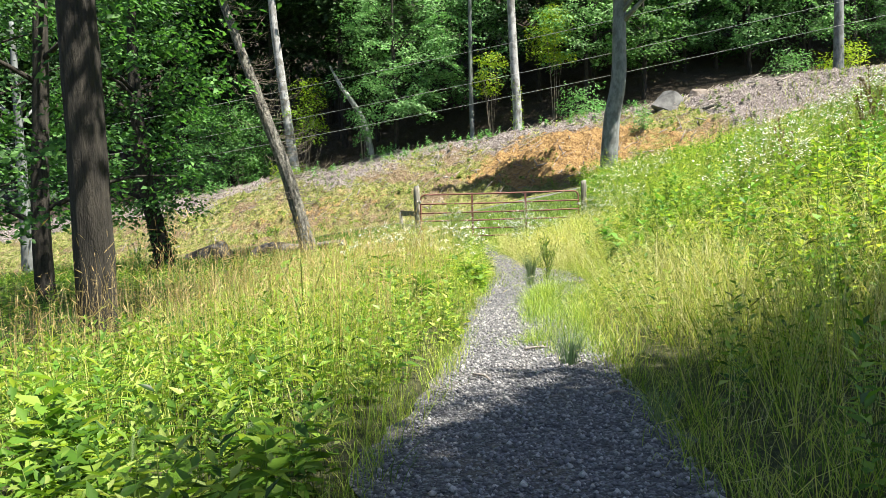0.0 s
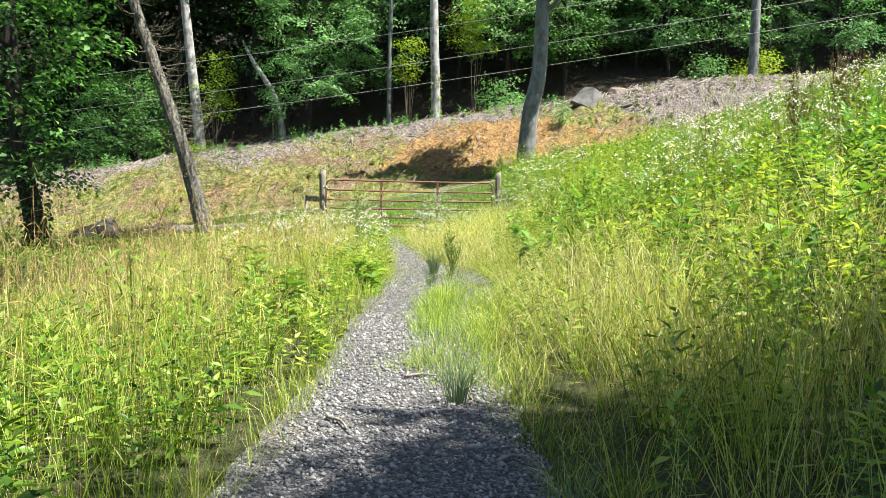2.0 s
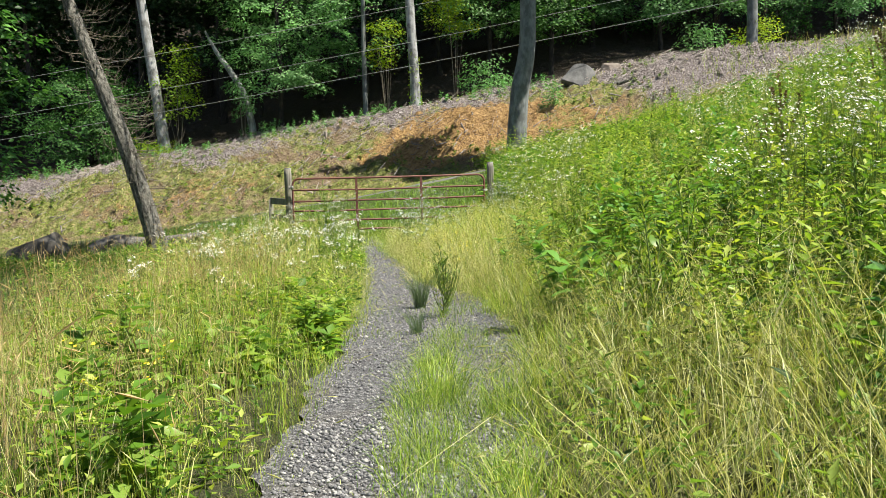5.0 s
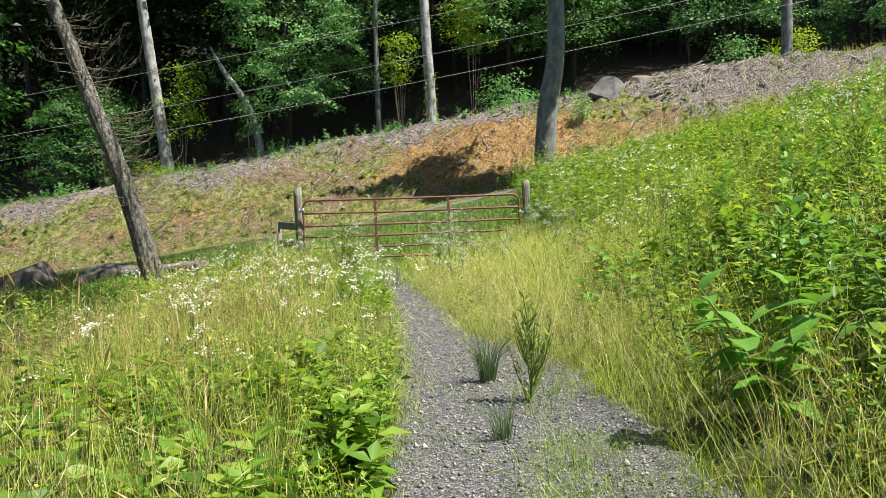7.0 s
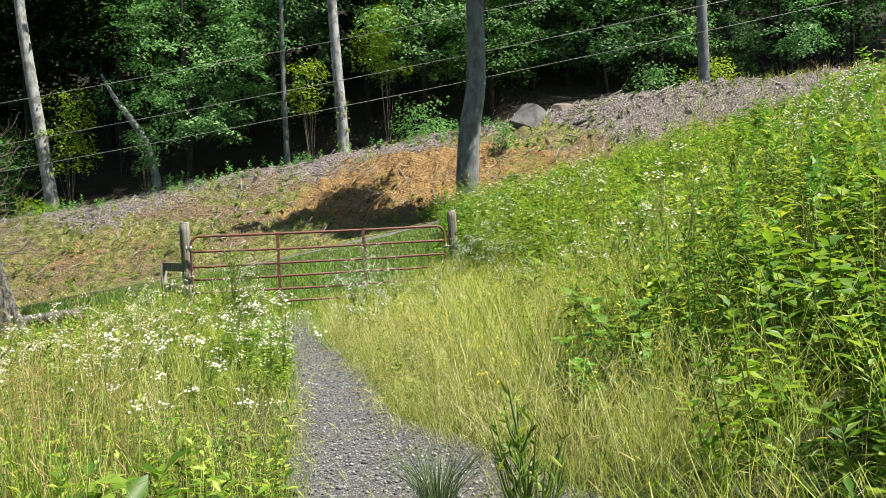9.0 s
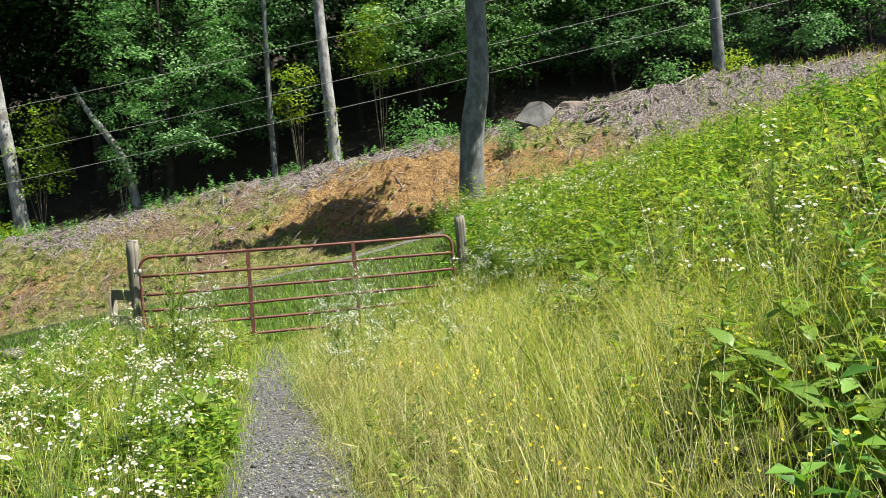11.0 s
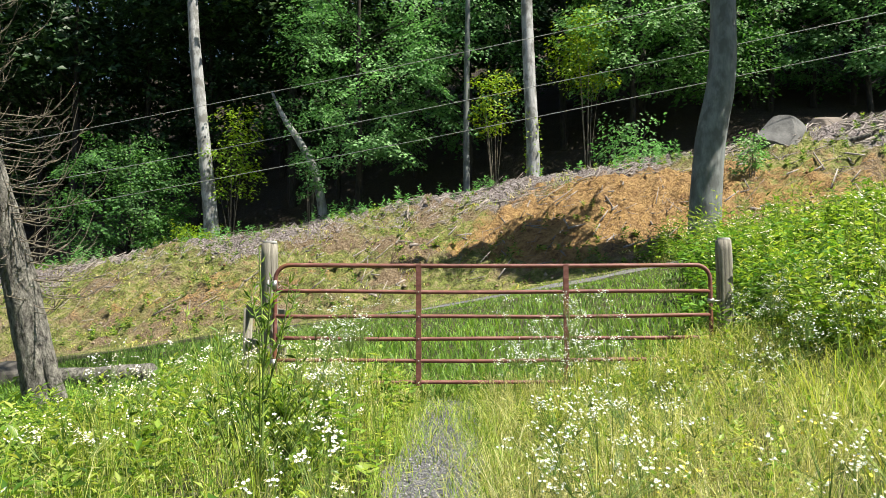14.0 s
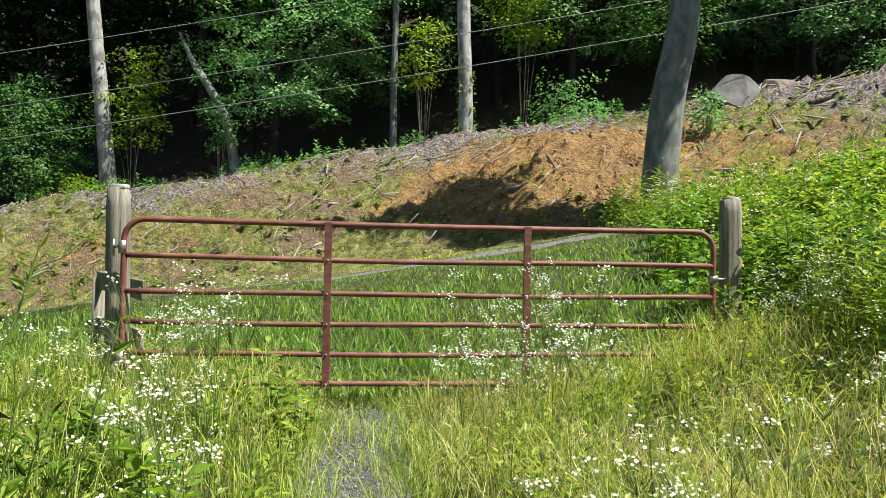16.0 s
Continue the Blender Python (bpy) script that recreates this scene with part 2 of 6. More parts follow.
GROUND = ground_material()
GRAVEL = gravel_material("grey_gravel", (0.05, 0.05, 0.058), (0.125, 0.125, 0.14), (0.29, 0.29, 0.30), 70.0)
LANE = gravel_material("pale_lane_gravel", (0.10, 0.10, 0.105), (0.17, 0.17, 0.18), (0.28, 0.28, 0.285), 40.0)
PEBBLE = stone_material("loose_gravel_stone", [(0.0, (0.09, 0.09, 0.10)), (0.6, (0.23, 0.23, 0.245)), (1.0, (0.46, 0.45, 0.445))], 20.0, True)
CLOD = stone_material("bank_clod", [(0.0, (0.16, 0.09, 0.04)), (0.5, (0.28, 0.17, 0.08)), (1.0, (0.30, 0.27, 0.23))], 12.0, True)
# Darker boulder stone for the left rocks; tree shade is put into the colour.
BOULDER_SHADED = stone_material("shaded_boulder_stone", [(0.3, (0.05, 0.045, 0.04)), (0.5, (0.11, 0.10, 0.09)), (0.7, (0.19, 0.175, 0.16))], 2.5)
BOULDER_PALE = stone_material("pale_boulder_stone", [(0.3, (0.06, 0.06, 0.062)), (0.5, (0.125, 0.125, 0.127)), (0.7, (0.20, 0.198, 0.195))], 2.5)
BOULDER_BROWN = stone_material("brown_boulder_stone", [(0.3, (0.08, 0.064, 0.054)), (0.5, (0.17, 0.14, 0.12)), (0.7, (0.27, 0.23, 0.20))], 2.5)
GATE = gate_paint()
POST = post_wood()
STEEL, _sn, _sl, _sb = material("dull_galvanised_steel", 0.45, 0.9)
_sl.new(ramp(_sn, _sl, noise_tex(_sn, _sl, coords(_sn, _sl), 30.0), [(0.3, (0.25, 0.25, 0.25)), (0.7, (0.5, 0.5, 0.49))]), _sb.inputs["Base Color"])
CABLE, _cn, _cl, _cb = material("weathered_aluminium_cable", 0.4, 0.3)
_cl.new(ramp(_cn, _cl, noise_tex(_cn, _cl, coords(_cn, _cl), 2.0), [(0.3, (0.32, 0.32, 0.33)), (0.7, (0.5, 0.5, 0.5))]), _cb.inputs["Base Color"])


# ---- the lie of the land ----
def smooth(a, b, v):
    t = np.clip((np.asarray(v, float) - a) / (b - a), 0, 1)
    return t * t * (3 - 2 * t)


def soft_ramp(v, k):
    return 0.5 * (v + np.sqrt(v * v + k * k)) - 0.5 * k * 0.2


def wobble(x, y, s, seed):
    """A smooth uneven field, about -1 to 1."""
    a = seed * 1.7
    return (np.sin(x * s + a + 1.3 * np.sin(y * s * 0.7 + a)) + np.sin(y * s * 1.3 - a * 2 + 1.1 * np.sin(x * s * 0.9)) + np.sin((x + y) * s * 0.8 + a * 3)) / 3


def edge_y(x):
    return 49 - 0.25 * np.clip(x, -80, 80)


def road_z(x):
    return 0.98 + np.where(x > 0, 0.18, 0.13) * np.clip(x, -25, 40)


def height(x, y):
    x, y = np.asarray(x, float), np.asarray(y, float)
    near = 0.37 * np.clip(soft_ramp(x - 2.4, 0.7), 0, 40) - 0.32 * smooth(0.4, 4.0, -x) - 0.025 * np.clip(-x - 4, 0, 60)
    near = near + 0.16 * smooth(20, 26, y) * smooth(-3.4, -1.2, x)
    e = y - edge_y(x)
    zr, ze = road_z(x), 5.6 + 0.14 * (np.clip(x, -45, 17) - 3.4)
    back = e - 0.5 * np.clip(x - 12, 0, 30)
    u = np.clip((e + 13.6) / 13.6, 0, 1)
    prof = 0.62 * smooth(0.0, 0.62, u) + 0.38 * u ** 1.2
    far = zr + 0.05 * np.clip(e + 16.4, 0, 2.6) + (ze - zr - 0.13) * prof + (0.13 * wobble(x, y, 2.3, 6) + 0.09 * wobble(x, y, 5.1, 16) + 0.09 * wobble(x, y, 9.7, 26)) * smooth(-13, -11, e) * smooth(3, 0, e) + 0.24 * np.clip(e, 0, 5) + 0.12 * np.clip(e - 5, 0, 20) + 0.45 * np.clip(back - 4, 0, 90) + 0.25 * wobble(x, y, 0.8, 2) * smooth(-12, -8, e)
    w = smooth(-22.5, -16.3, e)
    z = near * (1 - w) + far * w
    off = np.abs(x - 1.2)
    z = z + 0.05 * wobble(x, y, 1.1, 1) * smooth(1.0, 2.5, off) + 0.02 * wobble(x, y, 3.7, 5) * smooth(0.9, 1.6, off)
    return z


def hz(x, y):
    return float(height(x, y))


# ---- mesh builders ----
def mesh_from(name, verts, groups, mat, smooth_faces=False):
    me = bpy.data.meshes.new(name)
    verts = np.asarray(verts, np.float32)
    me.vertices.add(len(verts))
    me.vertices.foreach_set("co", verts.ravel())
    groups = [np.asarray(g, np.int32) for g in groups if len(g)]
    loops = np.concatenate([g.ravel() for g in groups])
    sizes = np.concatenate([np.full(len(g), g.shape[1], np.int32) for g in groups])
    starts = np.concatenate([[0], np.cumsum(sizes)[:-1]]).astype(np.int32)
    me.loops.add(len(loops))
    me.loops.foreach_set("vertex_index", loops)
    me.polygons.add(len(sizes))
    me.polygons.foreach_set("loop_start", starts)
    me.polygons.foreach_set("loop_total", sizes)
    if smooth_faces:
        me.polygons.foreach_set("use_smooth", np.ones(len(sizes), bool))
    me.materials.append(mat)
    me.update(calc_edges=True)
    me.validate()
    return me


def under(ob, parent):
    ob.parent = parent
    return ob


def part(name, me, parent, label=""):
    return tagged(under(new(name, me), parent), label)


def empty(name, m, label, category, group="", kind=""):
    ob = new(name)
    ob.matrix_world = m
    ob.empty_display_size = 0.1
    return tagged(ob, label, category, group, kind)


class Tubes:
    """Collects tapered tubes along lines into one mesh."""

    def __init__(self):
        self.v, self.q, self.t, self.n = [], [], [], 0

    def add(self, pts, radii, sides=8, rough=0.0, cap=True, ridges=0.0):
        pts = np.asarray(pts, float)
        radii = np.broadcast_to(np.asarray(radii, float), (len(pts),))
        tang = np.gradient(pts, axis=0)
        tang /= np.linalg.norm(tang, axis=1)[:, None] + 1e-9
        ref = np.array([0, 0, 1.0]) if abs(tang[0][2]) < 0.9 else np.array([0, 1.0, 0])
        a = np.cross(tang, ref)
        a /= np.linalg.norm(a, axis=1)[:, None] + 1e-9
        b = np.cross(tang, a)
        ang = np.linspace(0, 2 * np.pi, sides, endpoint=False)
        ring = a[:, None, :] * np.cos(ang)[None, :, None] + b[:, None, :] * np.sin(ang)[None, :, None]
        rr = np.repeat(radii[:, None], sides, 1)
        if rough:
            rr = rr * (1 + rough * rng.uniform(-1, 1, rr.shape))
        if ridges:
            along = np.arange(len(pts))[:, None]
            rr = rr * (1 + ridges * (np.sin(ang * 9 + 0.35 * along) + 0.7 * np.sin(ang * 14 - 0.5 * along + 1) + 0.5 * np.sin(along * 1.7 + ang * 2)))
        vs = pts[:, None, :] + ring * rr[:, :, None]
        k = len(pts)
        i = np.arange(k - 1)[:, None] * sides + np.arange(sides)[None, :]
        j = np.arange(k - 1)[:, None] * sides + (np.arange(sides)[None, :] + 1) % sides
        self.q.append(np.stack([i, i + sides, j + sides, j], -1).reshape(-1, 4) + self.n)
        self.v.append(vs.reshape(-1, 3))
        m = self.n + k * sides
        if cap:
            self.v.append(np.array([pts[0], pts[-1]]))
            s = np.arange(sides)
            s2 = (s + 1) % sides
            self.t.append(np.stack([np.full(sides, m), self.n + s, self.n + s2], -1))
            last = self.n + (k - 1) * sides
            self.t.append(np.stack([np.full(sides, m + 1), last + s2, last + s], -1))
            m += 2
        self.n = m
        return self

    def mesh(self, name, mat, smooth_faces=True):
        return mesh_from(name, np.concatenate(self.v), [np.concatenate(self.q)] + ([np.concatenate(self.t)] if self.t else []), mat, smooth_faces)


def unit(v):
    return v / (np.linalg.norm(v, axis=-1, keepdims=True) + 1e-9)


def trodden(x, y):
    """1 off the footway, less on it, where grass is kept short by feet."""
    line = np.interp(y, [1, 3, 5.5, 8.3, 9.6, 12.7, 14, 16, 19], [0.5, 1.0, 0.93, 0.67, 0.82, 1.25, 1.4, 1.27, 1.16])
    return 0.3 + 0.7 * smooth(0.1, 0.42, np.abs(x - line) + 0.5 * smooth(19.6, 20.4, y))


def blades_mesh(name, x, y, h, w, lean, mat, droop=0.15, heads=0.0, sink=0.02, arch=False, out=None):
    """Many bent grass blades in one mesh; heads: the share that carries a seed head."""
    n = len(x)
    h = h * (1 + 0.35 * wobble(x, y, 5.0, 31) + 0.2 * wobble(x, y, 1.7, 32)) * trodden(x, y)
    w = w * (0.62 + 0.38 * smooth(18.5, 25.0, y))
    z = height(x, y) - sink
    base = np.stack([x, y, z], -1)
    phi = rng.uniform(0, 2 * np.pi, n) if out is None else out + rng.normal(0, 0.7, n)
    d = np.stack([np.cos(phi), np.sin(phi), np.zeros(n)], -1)
    face = rng.uniform(0, 2 * np.pi, n)
    s = np.stack([np.cos(face), np.sin(face), np.zeros(n)], -1) * (w * 0.5)[:, None]
    ln = (lean * rng.uniform(0.2, 1.0, n) * h)[:, None]
    up = np.array([0, 0, 1.0])
    p1 = base + up * (h * 0.55)[:, None] + d * ln * 0.35
    p2 = base + up * (h * (1 - droop * rng.uniform(0, 1, n)))[:, None] + d * ln
    if arch:
        bow = (rng.uniform(0, 1, n) ** 2)[:, None]
        p2 = p2 + d * ln * 0.5 * bow - up * bow * h[:, None] * 0.45
        pm = base + up * (h * 0.86)[:, None] * (1 - 0.12 * bow) + d * ln * (0.62 + 0.2 * bow)
        v = np.stack([base - s, base + s, p1 - s * 0.85, p1 + s * 0.85, pm - s * 0.6, pm + s * 0.6, p2], 1).reshape(-1, 3)
        o = np.arange(n) * 7
        quads = np.concatenate([np.stack([o, o + 1, o + 3, o + 2], -1), np.stack([o + 2, o + 3, o + 5, o + 4], -1)])
        tris = np.stack([o + 4, o + 5, o + 6], -1)
        p1 = pm
    else:
        v = np.stack([base - s, base + s, p1 - s * 0.75, p1 + s * 0.75, p2], 1).reshape(-1, 3)
        o = np.arange(n) * 5
        quads = np.stack([o, o + 1, o + 3, o + 2], -1)
        tris = np.stack([o + 2, o + 3, o + 4], -1)
    if heads:
        k = np.flatnonzero(rng.uniform(0, 1, n) < heads)
        axis = unit(p2[k] - p1[k])
        L = rng.uniform(0.04, 0.11, len(k))[:, None]
        wide = unit(np.cross(axis, d[k] + 0.3)) * rng.uniform(0.0012, 0.0036, len(k))[:, None]
        deep = unit(np.cross(axis, wide)) * np.linalg.norm(wide, axis=1)[:, None]
        b0, tip, midp = p2[k] - axis * L * 0.4, p2[k] + axis * L * 0.6, p2[k] + axis * L * 0.05
        hv = np.stack([b0, midp + wide, tip, midp - wide, midp + deep, midp - deep], 1).reshape(-1, 3)
        q = len(v) + np.arange(len(k)) * 6
        quads = np.concatenate([quads, np.stack([q, q + 1, q + 2, q + 3], -1), np.stack([q, q + 4, q + 2, q + 5], -1)])
        v = np.concatenate([v, hv])
    return mesh_from(name, v, [quads, tris], mat)


def leaves_mesh(name, base, along, nrm, length, width, mat, extra=None):
    """Many folded pointed leaves in one mesh."""
    along = unit(along)
    side = unit(np.cross(along, nrm))
    up = np.cross(side, along)
    L, W = length[:, None], width[:, None]
    a = base
    tip = base + along * L - up * L * 0.12
    m1 = base + along * L * 0.42 + side * W * 0.5 + up * W * 0.16
    m2 = base + along * L * 0.42 - side * W * 0.5 + up * W * 0.16
    v = np.stack([a, m1, tip, m2], 1).reshape(-1, 3)
    o = np.arange(len(base)) * 4
    tris = np.concatenate([np.stack([o, o + 1, o + 2], -1), np.stack([o, o + 2, o + 3], -1)])
    return mesh_from(name, v, [tris], mat)


def herbs_mesh(name, x, y, h, k, mat, leaf=0.09, slim=0.32):
    """Many upright leafy weeds in one mesh: a stem and k leaves each."""
    n = len(x)
    base = np.stack([x, y, height(x, y) - 0.02], -1)
    leanv = rng.normal(0, 0.12, (n, 3)) * np.array([1, 1, 0])
    axis = unit(leanv + np.array([0, 0, 1.0]))
    tt = (np.arange(k)[None, :] + rng.uniform(0, 1, (n, k))) / k
    tt = 0.15 + 0.85 * tt
    p = base[:, None, :] + axis[:, None, :] * (tt * h[:, None])[:, :, None]
    ang = rng.uniform(0, 2 * np.pi, (n, 1)) + np.arange(k)[None, :] * 2.4 + rng.normal(0, 0.3, (n, k))
    rise = 0.15 + 0.75 * tt ** 3 + rng.normal(0, 0.2, (n, k))
    along = np.stack([np.cos(ang), np.sin(ang), rise], -1)
    nrm = np.stack([-np.cos(ang) * 0.4, -np.sin(ang) * 0.4, np.ones_like(ang)], -1) + rng.normal(0, 0.25, (n, k, 3))
    size = leaf * (1.15 - 0.55 * np.abs(tt - 0.45)) * rng.uniform(0.6, 1.3, (n, k))
    f = lambda q: q.reshape(-1, q.shape[-1])
    me = leaves_mesh(name, f(p), f(along), f(nrm), size.ravel(), (size * slim * rng.uniform(0.8, 1.2, size.shape)).ravel(), mat)
    return me


def stems_mesh(name, x, y, h, w, mat):
    return blades_mesh(name, x, y, h, w, np.full(len(x), 0.12), mat, 0.02)


def scatter(n, x0, x1, y0, y1, keep=None):
    x, y = rng.uniform(x0, x1, n), rng.uniform(y0, y1, n)
    if keep is not None:
        k = keep(x, y)
        x, y = x[k], y[k]
    return x, y


def tufted(n, each, x0, x1, y0, y1, keep=None, size=0.05):
    """Places in tufts: x, y, the way out of the tuft's middle, and a value from 0 to 1 that a tuft shares."""
    cx, cy = scatter(n // each, x0, x1, y0, y1, keep)
    x = np.repeat(cx, each)
    y = np.repeat(cy, each)
    spread = np.repeat(rng.uniform(0.5, 1.5, len(cx)), each) * size
    dx, dy = rng.normal(0, 1, len(x)) * spread, rng.normal(0, 1, len(x)) * spread
    return x + dx, y + dy, np.arctan2(dy, dx), np.repeat(rng.uniform(0, 1, len(cx)), each)


def stuff(name, me, label, category):
    return tagged(new(name, me), label, category, kind="stuff")


# ---- ground ----
def axis_steps(lo, a, b, hi, fine, coarse):
    return np.concatenate([np.linspace(lo, a, coarse)[:-1], np.arange(a, b, fine), np.linspace(b, hi, coarse)])


def left_edge(y):
    k = np.asarray(y, float)
    return sum(np.interp(k + d, [2, 4, 6, 10, 13, 17, 21, 24], [0.05, 0.08, 0.36, 0.6, 0.8, 0.82, 0.68, 0.62]) for d in (-0.6, 0, 0.6)) / 3


def right_edge(y):
    k = np.asarray(y, float)
    return sum(np.interp(k + d, [2, 4, 8, 9.5, 11.5, 14, 15.8, 18.3, 20.8, 25], [1.36, 1.38, 1.44, 1.82, 2.12, 2.08, 1.5, 1.5, 1.26, 1.22]) for d in (-0.5, 0, 0.5)) / 3


def build_ground():
    gx = axis_steps(-400, -24, 28, 400, 0.22, 16)
    gy = axis_steps(-300, -6, 56, 500, 0.22, 16)
    X, Y = np.meshgrid(gx, gy)
    Z = height(X, Y)
    E = Y - edge_y(X)
    Z = Z + rng.normal(0, 0.105, Z.shape) * smooth(-13.4, -12.2, E) * smooth(4, 1, E)
    w = len(gx)
    i = (np.arange(len(gy) - 1)[:, None] * w + np.arange(w - 1)[None, :]).ravel()
    me = mesh_from("ground", np.stack([X, Y, Z], -1).reshape(-1, 3), [np.stack([i, i + 1, i + w + 1, i + w], -1)], GROUND, True)
    e = (Y - edge_y(X)).ravel()
    x = X.ravel()
    zones = {
        "bank": smooth(-14.8, -13.6, e) * 1.0,
        "brush": smooth(-9.6, -3.4, e + 1.9 * wobble(x, e, 0.7, 3) + 0.9 * wobble(x, e, 1.9, 13) + 3.2 * smooth(10.5, 13, x) - 1.6 * smooth(2.6, 0.6, np.abs(x - 9.3))) * 1.0,
        "soil": np.maximum(smooth(5.4, 1.6, np.hypot((x - 4.6) * 0.95, (e + 9.3) * 1.5) + 0.9 * wobble(x, e, 1.9, 7)) * 0.85, 0.42 * smooth(3.6, 0.8, np.hypot((x - 9.2) * 1.1, e + 10.3) + 0.6 * wobble(x, e, 1.9, 9))) + 0.34 * smooth(5.0, 1.0, np.hypot((x + 7) * 0.55, (e + 10.5) * 1.6)) + 0.16 * smooth(5, 0, np.abs(e + 8)) * smooth(30, 10, np.abs(x)),
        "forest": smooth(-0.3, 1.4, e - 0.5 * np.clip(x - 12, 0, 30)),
    }
    for key, val in zones.items():
        at = me.attributes.new(key, 'FLOAT', 'POINT')
        at.data.foreach_set("value", np.asarray(val, np.float32))
    tagged(new("ground", me), "overgrown meadow ground rising to a bare orange bank", "ground", kind="structure")


def strip_mesh(name, xs, ys, mat, lift):
    """A ribbon of ground between two lines, xs: (n, k) places across it."""
    z = height(xs, ys) + lift
    n, k = xs.shape
    i = (np.arange(n - 1)[:, None] * k + np.arange(k - 1)[None, :]).ravel()
    return mesh_from(name, np.stack([xs, ys, z], -1).reshape(-1, 3), [np.stack([i, i + 1, i + k + 1, i + k], -1)], mat, True)


def build_tracks():
    y = np.arange(-12, 25.6, 0.12)
    f = np.linspace(0, 1, 15)
    L = left_edge(y) + 0.06 * wobble(y, y * 0.3, 4.0, 1) + 0.05 * wobble(y, y, 11.0, 2) - 0.05
    R = right_edge(y) + 0.09 * wobble(y, y * 0.5, 3.1, 4) + 0.07 * wobble(y, y, 9.0, 3)
    xs = L[:, None] + (R - L)[:, None] * f[None, :]
    tagged(new("road", strip_mesh("gravel_track", xs, np.repeat(y[:, None], 15, 1), GRAVEL, 0.018)), "grey crushed-stone farm track with grass creeping in", "gravel track", kind="structure")
    x = np.arange(-3.4, 14, 0.2)
    mid = edge_y(x) - 14.9
    g = np.linspace(-0.62, 0.42, 9)
    taper = 0.12 + 0.88 * smooth(-3.4, 2.5, x)
    ys = mid[:, None] + g[None, :] * taper[:, None] + 0.10 * wobble(x, x, 2.5, 2)[:, None]
    tagged(new("road", strip_mesh("lane", np.repeat(x[:, None], 9, 1), ys + 0.12 * wobble(x, x, 5.3, 8)[:, None] * np.sign(g)[None, :], LANE, 0.006)), "narrow grey gravel lane along the bank foot", "lane", kind="structure")


build_ground()
build_tracks()


# ---- gate and posts ----


def build_gate():
    x0, x1 = -0.98, 3.80
    yl, yr = 25.50, 25.90
    base = 0.376
    rails = [0.0, 0.235, 0.475, 0.715, 0.985, 1.27]
    gate = empty("gate", pose(0, 0, 0), "closed six-rail tubular steel gate in worn red-brown paint", "gate")

    def at(x, z):
        f = (x - x0) / (x1 - x0)
        sag = 0.012 * math.sin(f * math.pi)
        return (x, yl + (yr - yl) * f, base + z - sag)

    r = 0.024
    frame_pts = [at(x0, -0.02)]
    bend = 0.16
    frame_pts += [at(x0, z) for z in (0.3, 0.7, 1.27 - bend)]
    frame_pts += [at(x0 + bend * (1 - math.cos(a)), 1.27 - bend + bend * math.sin(a)) for a in np.linspace(0.15, 1.57, 7)]
    frame_pts += [at(x, 1.27) for x in np.linspace(x0 + bend + 0.1, x1 - bend - 0.1, 16)]
    frame_pts += [at(x1 - bend * (1 - math.cos(a)), 1.27 - bend + bend * math.sin(a)) for a in np.linspace(1.57, 0.15, 7)]
    frame_pts += [at(x1, z) for z in (1.27 - bend, 0.7, 0.3, -0.02)]
    part("end_frame", Tubes().add(frame_pts, r, 12, 0.02).mesh("end_frame", GATE), gate)
    for z in rails[:-1]:
        pts = [at(x, z + 0.004 * math.sin(x * 2 + z * 9)) for x in np.linspace(x0, x1, 20)]
        part("rail", Tubes().add(pts, 0.0215, 12, 0.02).mesh("rail", GATE), gate)
    for x in (0.573, 2.19):
        bm = bmesh.new()
        for dx, dy, wx, wy in ((0, -0.026, 0.056, 0.005), (-0.026, 0.0, 0.005, 0.05), (0.026, 0.0, 0.005, 0.05)):
            p0, p1 = at(x, -0.03), at(x, 1.285)
            m = Matrix.Translation(((p0[0] + dx), p0[1] + dy, (p0[2] + p1[2]) / 2)) @ Matrix.Diagonal((wx, wy, p1[2] - p0[2], 1))
            bmesh.ops.create_cube(bm, size=1, matrix=m)
        me = bpy.data.meshes.new("stay")
        bm.to_mesh(me)
        bm.free()
        me.materials.append(GATE)
        stay = part("stay", me, gate, "upright channel stay")
        for z in rails[:-1]:
            p = at(x, z)
            part("bolt", Tubes().add([(p[0], p[1] - 0.024, p[2]), (p[0], p[1] - 0.037, p[2])], [0.011, 0.009], 6).mesh("bolt", STEEL), stay)
    for z in (0.2, 1.05):
        p = at(x0, z)
        hinge = part("hinge", Tubes().add([(p[0] - 0.01, p[1], p[2] - 0.05), (p[0] - 0.01, p[1], p[2] + 0.05)], 0.034, 10).add([(p[0] - 0.02, p[1], p[2]), (p[0] - 0.09, p[1] + 0.03, p[2])], 0.012, 8).mesh("hinge", STEEL), gate, "steel strap hinge")
        part("pin", Tubes().add([(p[0] - 0.09, p[1] + 0.03, p[2] - 0.07), (p[0] - 0.09, p[1] + 0.03, p[2] + 0.06)], 0.010, 8).mesh("pin", STEEL), hinge)
    p = at(x1, 0.87)
    part("latch", Tubes().add([(p[0] - 0.035, p[1], p[2]), (p[0] + 0.035, p[1], p[2] + 0.004)], 0.032, 10).add([(p[0] + 0.02, p[1], p[2]), (p[0] + 0.11, p[1] + 0.02, p[2])], 0.012, 8).mesh("latch", STEEL), gate, "grey steel latch and chain ring")


